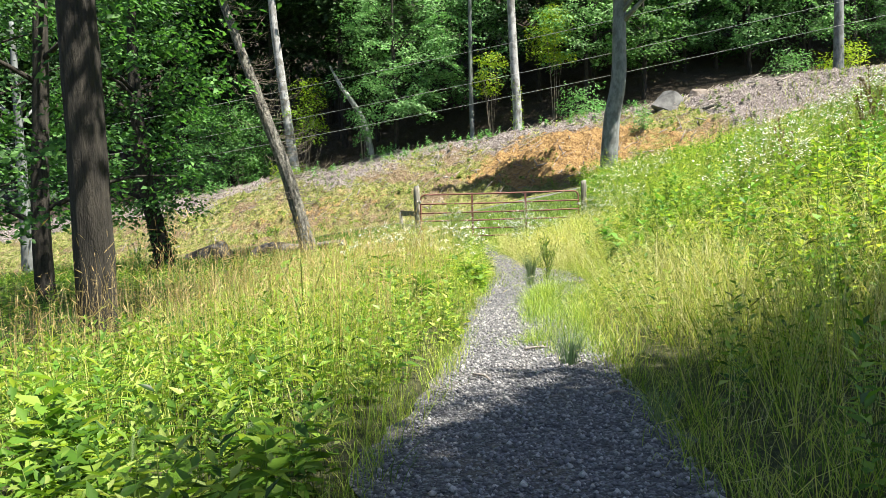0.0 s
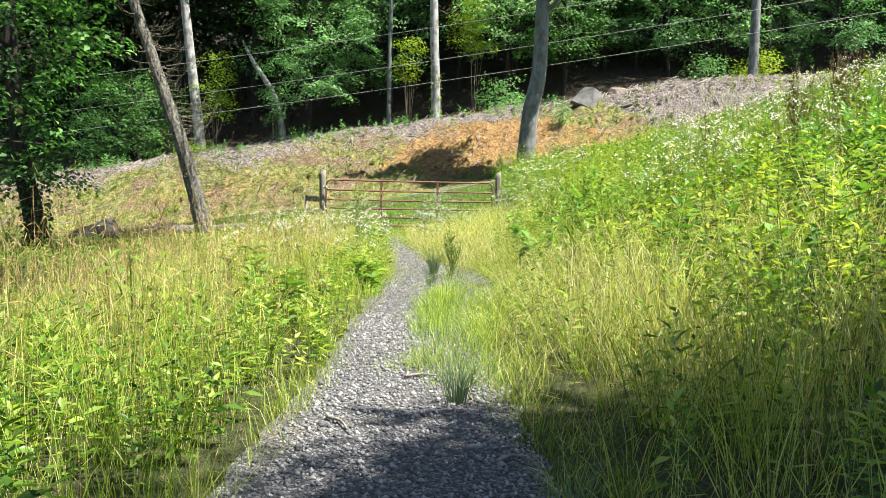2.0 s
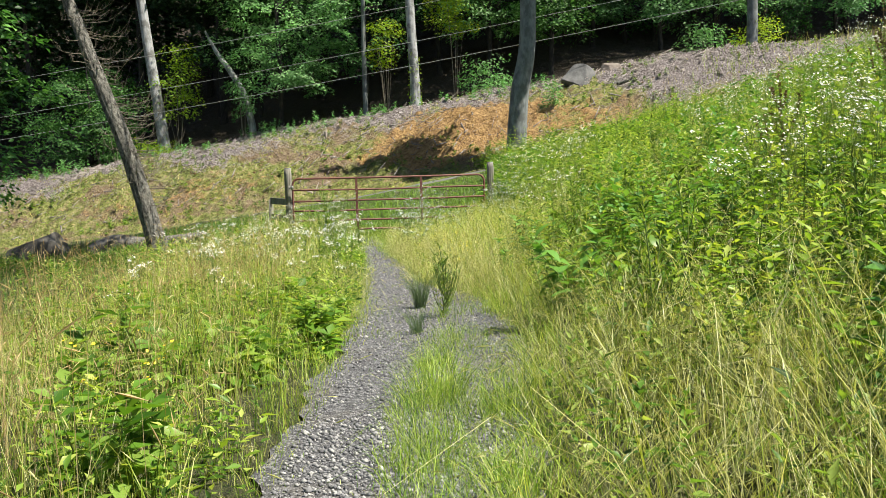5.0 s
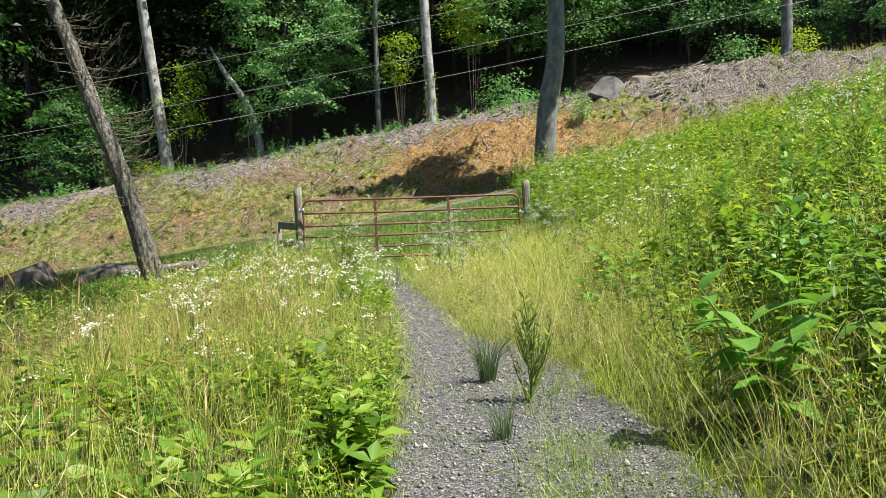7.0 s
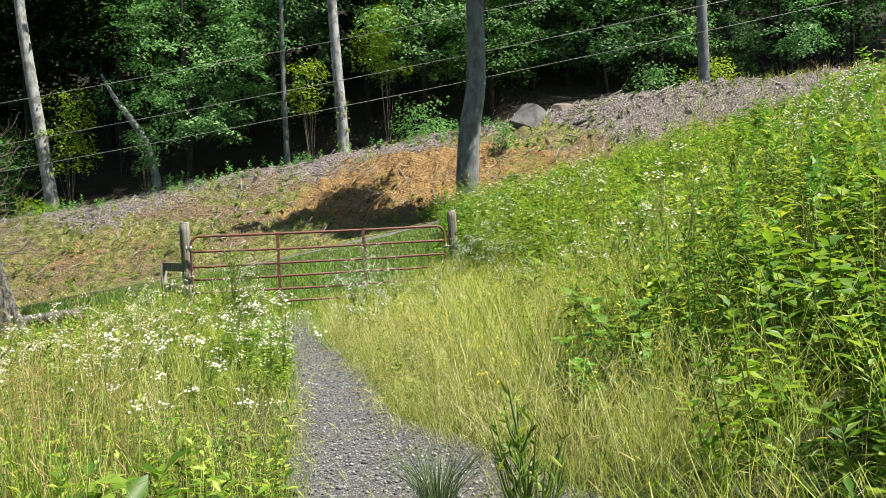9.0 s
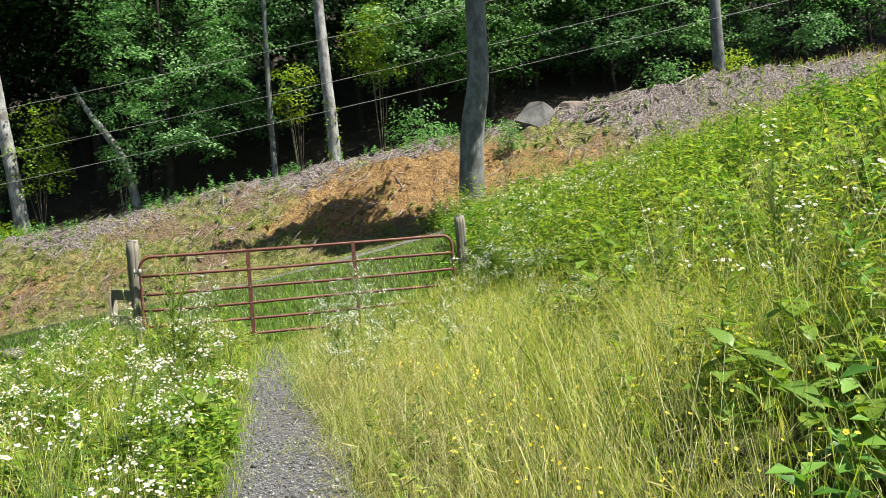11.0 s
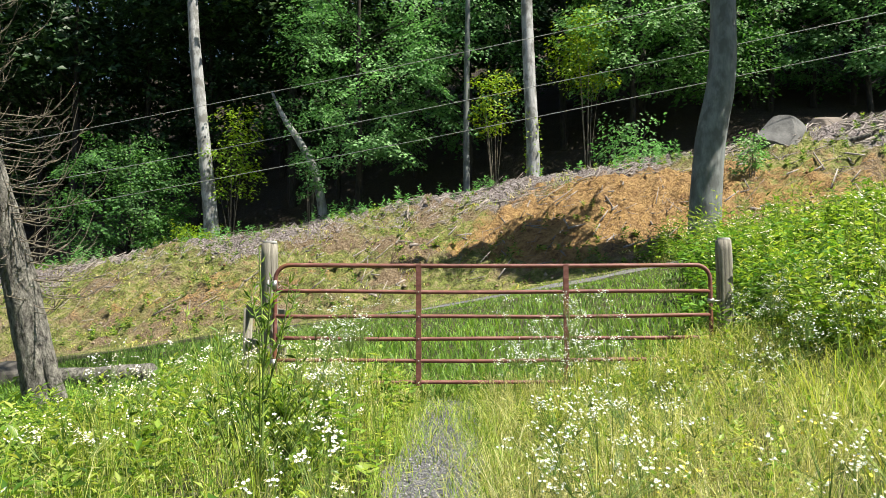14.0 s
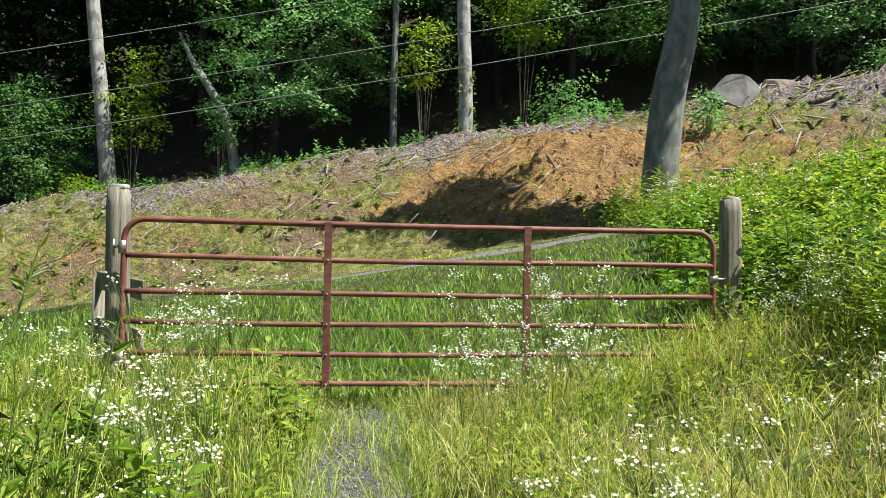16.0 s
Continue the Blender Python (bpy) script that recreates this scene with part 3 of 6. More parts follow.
def build_post(x, y, size, top, round_post, label):
    z0 = hz(x, y) - 0.3
    post = empty("gate_post", pose(x, y, 0), label, "gate post", "gate posts")
    n = 14
    sides = 20
    v, q = [], []
    for k in range(n):
        z = z0 + (top - z0) * k / (n - 1)
        for s in range(sides):
            a = 2 * math.pi * s / sides
            if round_post:
                r = size
            else:
                r = size / max(abs(math.cos(a)), abs(math.sin(a))) ** 0.8
            r *= 1 + 0.03 * math.sin(a * 5 + 1.3) * math.sin(z * 3) + rng.uniform(-0.012, 0.012)
            if k == n - 1:
                r *= 0.93
            v.append((r * math.cos(a) + 0.006 * math.sin(z * 2.1), r * math.sin(a), z))
    for k in range(n - 1):
        for s in range(sides):
            s2 = (s + 1) % sides
            q.append((k * sides + s, k * sides + s2, (k + 1) * sides + s2, (k + 1) * sides + s))
    v.append((0, 0, top + 0.018))
    c = len(v) - 1
    t = [((n - 1) * sides + s, (n - 1) * sides + (s + 1) % sides, c) for s in range(sides)]
    part("shaft", mesh_from("post_shaft", v, [q, t], POST), post)
    part("bleached_top", Tubes().add([(0, 0, top - 0.012), (0, 0, top + 0.024)], [size * 0.93, size * 0.82], 14, 0.03).mesh("bleached_top", BARK_PALE), post, "bleached cracked end grain")
    return post


build_gate()
build_post(-1.10, 25.72, 0.093, 1.90, True, "weathered round wooden post with bleached top")
build_post(3.985, 26.0, 0.082, 1.93, False, "grey squared wooden post beside the gate latch")


def build_fence_stub():
    stub = empty("fence_stub", pose(0, 0, 0), "short grey board fence end behind the gate post", "fence")
    me = Tubes().add([(-1.72, 27.0, hz(-1.7, 27) - 0.2), (-1.70, 27.0, 1.16)], 0.06, 10, 0.04).mesh("fence_post", POST)
    part("fence_post", me, stub)
    for z in (0.68, 1.10):
        bm = bmesh.new()
        bmesh.ops.create_cube(bm, size=1, matrix=pose(-1.36, 26.55, z, 0, 3, -52) @ Matrix.Diagonal((1.15, 0.035, 0.17, 1)))
        bmesh.ops.bevel(bm, geom=bm.edges[:], offset=0.008, segments=1, affect='EDGES')
        me = bpy.data.meshes.new("board")
        bm.to_mesh(me)
        bm.free()
        me.materials.append(POST)
        part("board", me, stub)


build_fence_stub()


# ---- trees ----
def curve_line(pts, n):
    """A smooth line of n points through pts."""
    pts = np.asarray(pts, float)
    t = np.linspace(0, len(pts) - 1, n)
    out = []
    for a in t:
        i = min(int(a), len(pts) - 2)
        f = a - i
        p0, p1, p2, p3 = pts[max(i - 1, 0)], pts[i], pts[i + 1], pts[min(i + 2, len(pts) - 1)]
        out.append(0.5 * (2 * p1 + (p2 - p0) * f + (2 * p0 - 5 * p1 + 4 * p2 - p3) * f * f + (3 * p1 - p0 - 3 * p2 + p3) * f ** 3))
    return np.array(out)


def sprays(centres, radius, count, leaf, flat=0.25, tilt=0.35, face=0.75):
    """Leaf places for flat sprays of foliage round the centres."""
    n = len(centres)
    c = np.repeat(centres, count, 0)
    rr = np.repeat(np.broadcast_to(radius, (n,)), count)
    ang = rng.uniform(0, 2 * np.pi, n * count)
    d = np.sqrt(rng.uniform(0.02, 1, n * count)) * rr
    tiltv = np.repeat(rng.normal(0, tilt, (n, 2)), count, 0)
    off = np.stack([np.cos(ang) * d, np.sin(ang) * d, np.zeros_like(d)], -1)
    off[:, 2] = off[:, 0] * tiltv[:, 0] + off[:, 1] * tiltv[:, 1] - 0.22 * d * d / np.maximum(rr, 0.1) + rng.normal(0, flat * 0.5, n * count) * rr
    base = c + off
    a2 = ang + rng.normal(0, 0.8, n * count)
    along = np.stack([np.cos(a2), np.sin(a2), rng.normal(-0.25, 0.3, n * count)], -1)
    out = unit(c * np.array([1, 1, 0.0]) + 1e-6)
    nrm = out * face + np.repeat(rng.normal(0, 0.25, (n, 3)), count, 0) + rng.normal(0, 0.24, (n * count, 3)) + np.array([0, 0, 0.75])
    L = leaf * rng.uniform(0.65, 1.35, n * count)
    return base, along, nrm, L


def crown_mesh(name, centres, radius, count, leaf, mat, flat=0.25):
    b, a, nn, L = sprays(np.asarray(centres, float), radius, count, leaf, flat)
    return leaves_mesh(name, b, a, nn, L, L * 0.55, mat)


def tree(name, x, y, line, radii, bark, label, crown_lo=None, crown_hi=None, crown_r=3.0, n_sprays=60, per=45, leaf=0.16, mat=None, limbs=9, spread=0.55, sides=12, rough=0.06, centre=None, spray_r=0.75, group="", ridges=0.0, oval=(1.0, 1.0), gap=None, lobes=None):
    """A tree with a tapered trunk, limbs and a crown of leaf sprays. line: places of the trunk from its foot."""
    z0 = hz(x, y) - 0.25
    top = empty(name, pose(x, y, z0), label, "tree", group)
    pts = curve_line(line, 16)
    rad = np.interp(np.linspace(0, 1, 16), np.linspace(0, 1, len(radii)), radii)
    rad[0] *= 1.28
    tb = Tubes().add(curve_line(pts, 48), np.interp(np.linspace(0, 1, 48), np.linspace(0, 1, 16), rad), sides, rough * 0.5, True, ridges)
    limb_ends = []
    if crown_hi:
        cx, cy = centre if centre else (pts[-1][0], pts[-1][1])
        for k in range(n_sprays):
            f = rng.uniform(0, 1)
            zz = crown_lo + (crown_hi - crown_lo) * f
            r = crown_r * (0.45 + 0.75 * math.sin(math.pi * (0.12 + 0.83 * f))) * rng.uniform(0.45, 1.05)
            a = rng.uniform(0, 2 * math.pi)
            spot = (cx + oval[0] * r * math.cos(a), cy + oval[1] * r * math.sin(a), zz - 0.08 * r)
            if lobes:
                lx, ly, lr = lobes[k % len(lobes)]
                q = lr * math.sqrt(rng.uniform(0, 1))
                spot = (lx + q * math.cos(a), ly + q * math.sin(a), zz)
            if gap:
                q = Vector((x, y, z0)) + Vector(spot) - Vector(gap[0])
                if (q - TO_SUN * q.dot(TO_SUN)).length < gap[1]:
                    continue
            limb_ends.append(spot)
        zt = pts[:, 2]
        for k in range(min(limbs, len(limb_ends))):
            end = np.array(limb_ends[k])
            zs = max(min(end[2] - spread * np.hypot(end[0] - cx, end[1] - cy), zt[-1] - 0.2), zt[3])
            st = np.array([np.interp(zs, zt, pts[:, i]) for i in range(3)])
            mid = st * 0.45 + end * 0.55 + np.array([0, 0, 0.25])
            r0 = 0.4 * float(np.interp(zs, zt, rad))
            tb.add(curve_line([st, mid, end], 6), np.linspace(r0, 0.012, 6), 6, 0.05)
    part("trunk", tb.mesh("trunk", bark), top)
    if crown_hi:
        part("crown", crown_mesh("crown", limb_ends, rng.uniform(0.6, 1.25, len(limb_ends)) * spray_r, per, leaf, mat), top)
    return top


def dead_tree():
    x, y = -4.85, 28.2
    z0 = hz(x, y) - 0.25
    top = empty("dead_tree", pose(x, y, z0), "leaning dead tree with furrowed bark and bare twigs", "tree")
    line = [(0.0, 0, -0.2), (-0.32, -0.1, 1.5), (-0.75, -0.2, 3.2), (-1.35, -0.2, 5.0), (-2.1, -0.1, 7.2), (-3.2, 0, 10.4)]
    pts = curve_line(line, 26)
    rad = np.interp(np.linspace(0, 1, 26), [0, 0.1, 0.5, 1], [0.33, 0.25, 0.195, 0.12])
    tb = Tubes().add(curve_line(pts, 60), np.interp(np.linspace(0, 1, 60), np.linspace(0, 1, 26), rad), 40, 0.03, True, 0.035)
    tb.add(curve_line([(0.26, -0.1, 0), (-0.02, -0.13, 1.0), (-0.42, -0.10, 2.2)], 9), np.linspace(0.15, 0.05, 9), 9, 0.12)
    # Limb added above view to carry the shading leaves.
    tb.add(curve_line([pts[23], (-1.4, -0.2, 11.0), (1.2, -0.9, 11.6), (4.8, -2.8, 12.1)], 10), np.linspace(0.11, 0.03, 10), 8, 0.05)
    part("trunk", tb.mesh("trunk", BARK_BROWN), top)
    tw = Tubes()
    for k in range(150):
        f = rng.uniform(0.22, 0.92)
        i = f * 25
        p = pts[int(i)] + (pts[min(int(i) + 1, 25)] - pts[int(i)]) * (i % 1)
        a = rng.normal(0.0, 0.75) if rng.uniform() < 0.85 else rng.uniform(0, 6.28)
        L = rng.uniform(0.3, 1.3) * (1.15 - 0.5 * abs(f - 0.5))
        d = np.array([math.cos(a), math.sin(a), 0])
        e1 = p + d * (L * 0.5 + 0.12) + np.array([rng.normal(0, 0.04), rng.normal(0, 0.06), rng.uniform(-0.26, 0.0) * L])
        e2 = p + d * (L + 0.05) + np.array([rng.normal(0, 0.06), rng.normal(0, 0.12), rng.uniform(-0.15, 0.25) * L])
        e3 = p + d * (L * 1.12 + 0.1) + np.array([0, 0, 0.42 * L])
        tw.add(curve_line([p, e1, e2, e3], 6), np.linspace(0.009, 0.0025, 6), 4, 0, False)
        for s in range(2):
            b = e1 + (e2 - e1) * rng.uniform(0, 0.9)
            q = b + d * 0.12 * L + np.array([rng.normal(0, 0.08), rng.normal(0, 0.1), rng.uniform(0.05, 0.25)]) * 0.9
            tw.add([b, (b + q) / 2 + 0.01, q], [0.006, 0.004, 0.002], 4, 0, False)
    part("twig_tangle", tw.mesh("twig_tangle", TWIG), top, "bare brittle grey twigs")
    # Leaves added above view to shade the ground; open band keeps trunk lit.
    ends = [(a, (rng.uniform(-0.6, 4.4) if rng.uniform() < 0.5 else rng.uniform(-7.5, -3.7)) if a > 0.3 else rng.uniform(-6.5, 4.0), rng.uniform(11.3, 13.0)) for a in rng.uniform(-3.0, 5.6, 380)]
    part("crown", crown_mesh("crown", ends, 0.8, 45, 0.19, FOREST), top, "leaves added out of view to shade meadow and rocks")


dead_tree()
# grey trunk on the bank, its crown high above
tree("tree", 6.35, 35.4, [(0, 0, 0), (0.03, 0, 1.0), (0.18, 0, 2.6), (0.48, 0, 4.2), (0.58, 0.1, 6.5), (0.7, 0.2, 11), (0.6, 0.3, 15)], [0.42, 0.36, 0.34, 0.31, 0.28, 0.22, 0.08], BARK_GREY, "tall smooth grey tree trunk standing on the bank", 8.3, 9.3, 1.7, 150, 80, 0.17, FOREST_LIT, 14, 0.6, 24, 0.02, spray_r=0.5, lobes=((0.6, 1.7, 0.75), (-0.5, 1.2, 0.7), (0.7, 0.5, 0.95), (1.3, -0.4, 0.8), (2.2, -1.3, 0.7), (3.0, -2.3, 0.6), (0.2, 1.0, 0.8), (1.6, -1.2, 0.6)))
EDGE_TREE = tree("tree", 3.35, 48.1, [(0, 0, 0), (0.0, 0, 2.0), (-0.12, 0, 5), (-0.2, 0, 9), (-0.1, 0.2, 17)], [0.30, 0.25, 0.24, 0.21, 0.10], BARK_PALE, "straight pale-barked tree at the forest edge", 14, 19, 2.0, 36, 50, 0.2, FOREST, 9, 0.6, 12, 0.02, centre=(3.2, 1.5))
tree("tree", -10.35, 51.8, [(0, 0, 0), (-0.3, 0, 3), (-0.75, 0, 7), (-1.1, 0, 11), (-1.3, 0.2, 18)], [0.36, 0.30, 0.27, 0.23, 0.10], BARK_PALE, "pale lichen-mottled tree leaning at the forest edge", 14, 19, 2.2, 36, 50, 0.2, FOREST, 9, 0.6, 12, 0.03)


def vine(owner, r, z0, z1, n, mat, label, leaf=0.12):
    z = rng.uniform(0, 1, n) ** 1.4 * (z1 - z0) + z0
    a = rng.uniform(0, 6.28, n)
    d = np.stack([np.cos(a), np.sin(a), np.zeros(n)], -1)
    base = d * (r + rng.uniform(0, 0.08, n))[:, None] + np.stack([np.zeros(n), np.zeros(n), z], -1)
    L = leaf * rng.uniform(0.6, 1.3, n)
    part("vine", leaves_mesh("vine", base, d + rng.normal(0, 0.5, (n, 3)) + np.array([0, 0, -0.4]), d + rng.normal(0, 0.3, (n, 3)), L, L * 0.7, mat), owner, label)


vine(EDGE_TREE, 0.25, 0.3, 3.4, 160, YELLOWGREEN, "green vine climbing the trunk")
# snag bent over among the leaves
tree("tree", -5.6, 52.4, [(0, 0, 0), (-0.15, 0, 1.2), (-0.5, 0, 2.6), (-1.15, 0, 3.8), (-1.9, 0.3, 4.9), (-2.6, 0.9, 6.2)], [0.24, 0.2, 0.19, 0.16, 0.12, 0.05], BARK_PALE, "broken pale snag bent over in the forest edge", rough=0.05)
tree("tree", 21.0, 47.0, [(0, 0, 0), (0.05, 0, 3), (0.1, 0, 9), (0.1, 0, 15)], [0.30, 0.26, 0.2, 0.1], BARK_GREY, "grey tree trunk behind the brushy slope", 9, 15, 3.0, 50, 45, 0.2, FOREST)
tree("tree", 0.75, 50.3, [(0, 0, 0), (0, 0, 4), (0.1, 0, 10), (0.1, 0, 15)], [0.14, 0.12, 0.1, 0.04], BARK_GREY, "slim grey tree trunk at the forest edge", 13, 16, 1.2, 14, 40, 0.2, FOREST, centre=(-3.5, 2.5))
# big dark trees of the lower meadow
tree("tree", -2.70, 7.8, [(0, 0, 0), (-0.03, 0, 2), (-0.1, 0, 5), (0.0, 0.2, 9), (0.1, 0.3, 13)], [0.165, 0.16, 0.155, 0.14, 0.08], BARK_DARK, "large dark-barked tree beside the track", 5.4, 10.5, 2.3, 190, 80, 0.15, FOREST, 10, 0.1, 36, 0.05, centre=(0.9, 2.6), spray_r=0.85, ridges=0.03, oval=(0.9, 1.8))
tree("tree", -7.4, 15.8, [(0, 0, 0), (-0.05, 0, 2), (0.0, 0.2, 5), (0.1, 0.3, 11)], [0.19, 0.16, 0.14, 0.07], BARK_DARK, "slim dark tree in the shaded meadow", 2.0, 10, 3.0, 125, 70, 0.14, FOREST, 8, 0.3)
IVY_TREE = tree("tree", -8.45, 24.3, [(0.15, 0, 0), (-0.1, 0, 1.4), (-0.4, 0, 3), (-0.7, 0.2, 6), (-0.7, 0.3, 10)], [0.30, 0.25, 0.22, 0.17, 0.08], BARK_DARK, "dark ivy-clad tree leaning over the meadow", 1.9, 9, 2.2, 110, 70, 0.14, FOREST, 8, 0.3)
tree("tree", -12.5, 20.5, [(0, 0, 0), (0.1, 0, 3), (0.1, 0, 10)], [0.2, 0.17, 0.08], BARK_DARK, "tree in the lower meadow, leaves darkened for shade", 2.2, 10, 3.0, 80, 55, 0.15, FOREST_SHADED, 8)
tree("tree", -19.5, 37.0, [(0, 0, 0), (0.0, 0, 3), (-0.2, 0, 12)], [0.3, 0.26, 0.1], BARK_GREY, "grey tree in the shade of the lower wood", 4, 13, 3.5, 80, 50, 0.18, FOREST, 12)
vine(IVY_TREE, 0.26, 0.5, 4.5, 700, FOREST, "dense ivy wrapped round the trunk")
# the tree behind the walker, whose crown shades the track's start
tree("tree", 7.6, 0.4, [(0, 0, 0), (0, 0, 4), (0.1, 0, 9), (0, 0, 13)], [0.3, 0.26, 0.2, 0.08], BARK_DARK, "broad shade tree on the slope above the track", 6.8, 8.6, 2.6, 260, 95, 0.18, FOREST, 14, 0.5, spray_r=0.66, gap=((0.58, 5.2, 0.0), 0.6), lobes=((-1.3, 2.45, 0.8), (-1.35, 1.5, 0.95), (-1.4, 0.3, 0.95), (0.3, 1.9, 1.2), (-1.3, 2.3, 0.8), (-1.35, 1.2, 0.95), (-1.4, -0.1, 0.95), (1.8, 2.1, 1.3)))


# ---- forest ----
def forest():
    def kind(name, n, top, lo, r, ns, per, leaf, mat, sr, label, group):
        x, y = -4.0 + 6.0 * n, 61.0 + n
        return tree(name, x, y, [(0, 0, 0), (0.1, 0, top * 0.3), (0.0, 0.1, top * 0.7), (0.1, 0, top * 0.95)], [0.05 + top * 0.009, 0.04 + top * 0.008, 0.08, 0.02], BARK_DARK, label, lo, top, r, ns, per, leaf, mat, 12, 0.35, 8, group=group, spray_r=sr)

    low = [kind("tree", k, top, lo, r, ns, 95, leaf, mat, 0.95, "low leafy tree reaching out of the forest edge", "forest edge trees") for k, (top, lo, r, ns, leaf, mat) in enumerate(((7.0, 2.2, 2.3, 62, 0.15, FOREST_LIT), (9.0, 2.6, 2.5, 72, 0.15, FOREST), (5.2, 1.7, 2.0, 48, 0.14, FOREST)))]
    tall = [kind("tree", 3 + k, top, lo, r, ns, 65, leaf, mat, 1.2, "leafy deciduous tree in the forest", "forest edge trees") for k, (top, lo, r, ns, leaf, mat) in enumerate(((13.0, 4.0, 2.8, 75, 0.22, FOREST_SHADED), (15.0, 4.5, 3.0, 80, 0.22, FOREST_SHADED)))]
    big = kind("tree", 6, 20.0, 3.5, 4.2, 120, 24, 0.54, FOREST_SHADED, 1.6, "tall tree inside the forest, leaves darkened for shade", "forest trees")
    # High crowns added mostly above view to shade the forest behind the edge.
    canopy = kind("tree", 7, 19.0, 10.0, 4.0, 110, 40, 0.42, FOREST_SHADED, 1.6, "tall tree with a high spreading crown", "forest trees")
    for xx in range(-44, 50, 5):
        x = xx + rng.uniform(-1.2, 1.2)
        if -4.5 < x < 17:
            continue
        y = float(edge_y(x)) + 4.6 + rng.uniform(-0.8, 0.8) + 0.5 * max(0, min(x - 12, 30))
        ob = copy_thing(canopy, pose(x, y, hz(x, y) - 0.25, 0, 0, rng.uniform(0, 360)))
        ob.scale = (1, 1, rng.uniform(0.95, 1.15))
    for row, (off, gap, reach) in enumerate(((4.0, 4.2, 42), (6.0, 3.6, 46), (10.5, 4.4, 52), (17.0, 5.2, 58))):
        xx = -reach + row
        while xx < reach:
            x = xx + rng.uniform(-0.9, 0.9)
            y = float(edge_y(x)) + off + rng.uniform(-0.9, 0.9) + 0.5 * max(0, min(x - 12, 30))
            if row == 0 and (rng.uniform() < 0.3 or -14 < x < -7.5 or -31 < x < -18):
                xx += gap
                continue
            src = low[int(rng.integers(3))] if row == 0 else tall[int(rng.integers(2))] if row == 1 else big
            s = rng.uniform(0.8, 1.2)
            ob = copy_thing(src, pose(x, y, hz(x, y) - 0.25, 0, 0, rng.uniform(0, 360)))
            ob.scale = (s, s, s * rng.uniform(0.9, 1.15))
            xx += gap * (1 if abs(xx) < 26 else 1.5)


forest()
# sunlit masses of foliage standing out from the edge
tree("tree", -4.0, 51.6, [(0, 0, 0), (0.1, 0, 3), (0.0, 0.1, 7), (0.1, 0, 12)], [0.16, 0.13, 0.1, 0.03], BARK_DARK, "broad sunlit beech-like tree at the forest edge", 2.6, 11.5, 3.3, 150, 130, 0.15, FOREST_LIT, 16, 0.3, 8, spray_r=0.95)
tree("tree", -15.0, 53.6, [(0, 0, 0), (0.1, 0, 2), (0.0, 0.1, 6)], [0.14, 0.11, 0.03], BARK_DARK, "low spreading leafy tree at the forest edge", 1.0, 6.0, 3.2, 100, 120, 0.15, FOREST, 14, 0.3, 8, spray_r=0.9)
tree("tree", 7.6, 50.6, [(0, 0, 0), (0.1, 0, 3), (0.0, 0.1, 9)], [0.15, 0.12, 0.03], BARK_DARK, "sunlit leafy tree at the forest edge", 3.4, 9.5, 2.6, 90, 110, 0.17, FOREST_LIT, 14, 0.3, 8, spray_r=0.9)
tree("tree", 14.0, 52.5, [(0, 0, 0), (0.1, 0, 3), (0.0, 0.1, 8)], [0.15, 0.12, 0.03], BARK_DARK, "sunlit leafy tree above the boulders", 2.0, 8.0, 2.8, 100, 110, 0.17, FOREST_LIT, 14, 0.3, 8, spray_r=0.9)
tree("tree", 11.0, 50.2, [(0, 0, 0), (0.1, 0, 3), (0.0, 0.1, 9)], [0.15, 0.12, 0.03], BARK_DARK, "leafy young tree at the forest edge", 2.6, 9.0, 2.2, 70, 110, 0.17, FOREST, 14, 0.3, 8, spray_r=0.9)
tree("tree", 18.0, 53.5, [(0, 0, 0), (0.1, 0, 3), (0.0, 0.1, 8)], [0.15, 0.12, 0.03], BARK_DARK, "low leafy tree behind the brushy slope", 1.4, 7.5, 2.8, 90, 110, 0.17, FOREST, 14, 0.3, 8, spray_r=0.9)


def bush(x, y, r, h, mat, label, n=26, per=45, leaf=0.10, group="", category="bush", low=0.2):
    z0 = hz(x, y) - 0.05
    top = empty("bush", pose(x, y, z0), label, category, group)
    tb = Tubes()
    ends = []
    for k in range(n):
        a, f = rng.uniform(0, 6.28), rng.uniform(low, 1)
        d = r * math.sqrt(rng.uniform(0, 1)) * (1.1 - 0.5 * f)
        end = np.array([d * math.cos(a), d * math.sin(a), h * f])
        ends.append(end)
        if k < 7:
            tb.add(curve_line([(0.1 * math.cos(a), 0.1 * math.sin(a), 0), end * 0.6 + np.array([0, 0, 0.1 * h]), end], 5), np.linspace(0.014, 0.004, 5), 4, 0, False)
    part("stem_clump", tb.mesh("stem_clump", TWIG), top)
    part("foliage", crown_mesh("bush_leaves", ends, 0.42 * r + 0.12, per, leaf, mat, 0.5), top)
    return top


bush(-10.6, 50.2, 1.0, 1.0, YELLOWGREEN, "low yellow-green bush at the forest edge", 20, 40, 0.14)
bush(1.9, 49.9, 1.0, 4.8, YELLOWGREEN, "bright yellow-green sapling at the forest edge", 13, 70, 0.14, low=0.55)
bush(5.6, 49.4, 1.5, 6.6, YELLOWGREEN, "tall yellow-green sapling at the forest edge", 30, 75, 0.14, low=0.5)
bush(-9.7, 52.2, 1.3, 6.0, YELLOWGREEN, "conical young yellow-green sapling at the forest edge", 34, 50, 0.15, low=0.25)
bush(-6.0, 51.4, 0.8, 2.6, FOREST_LIT, "small leafy sapling beside the broken snag", 9, 50, 0.14, low=0.5)
bush(-14.0, 52.4, 1.4, 5.0, FOREST, "layered leafy sapling at the forest edge", 26, 70, 0.15, low=0.25)
bush(7.0, 47.9, 1.3, 1.8, FOREST_LIT, "leafy bush at the forest edge", 26, 40, 0.15)
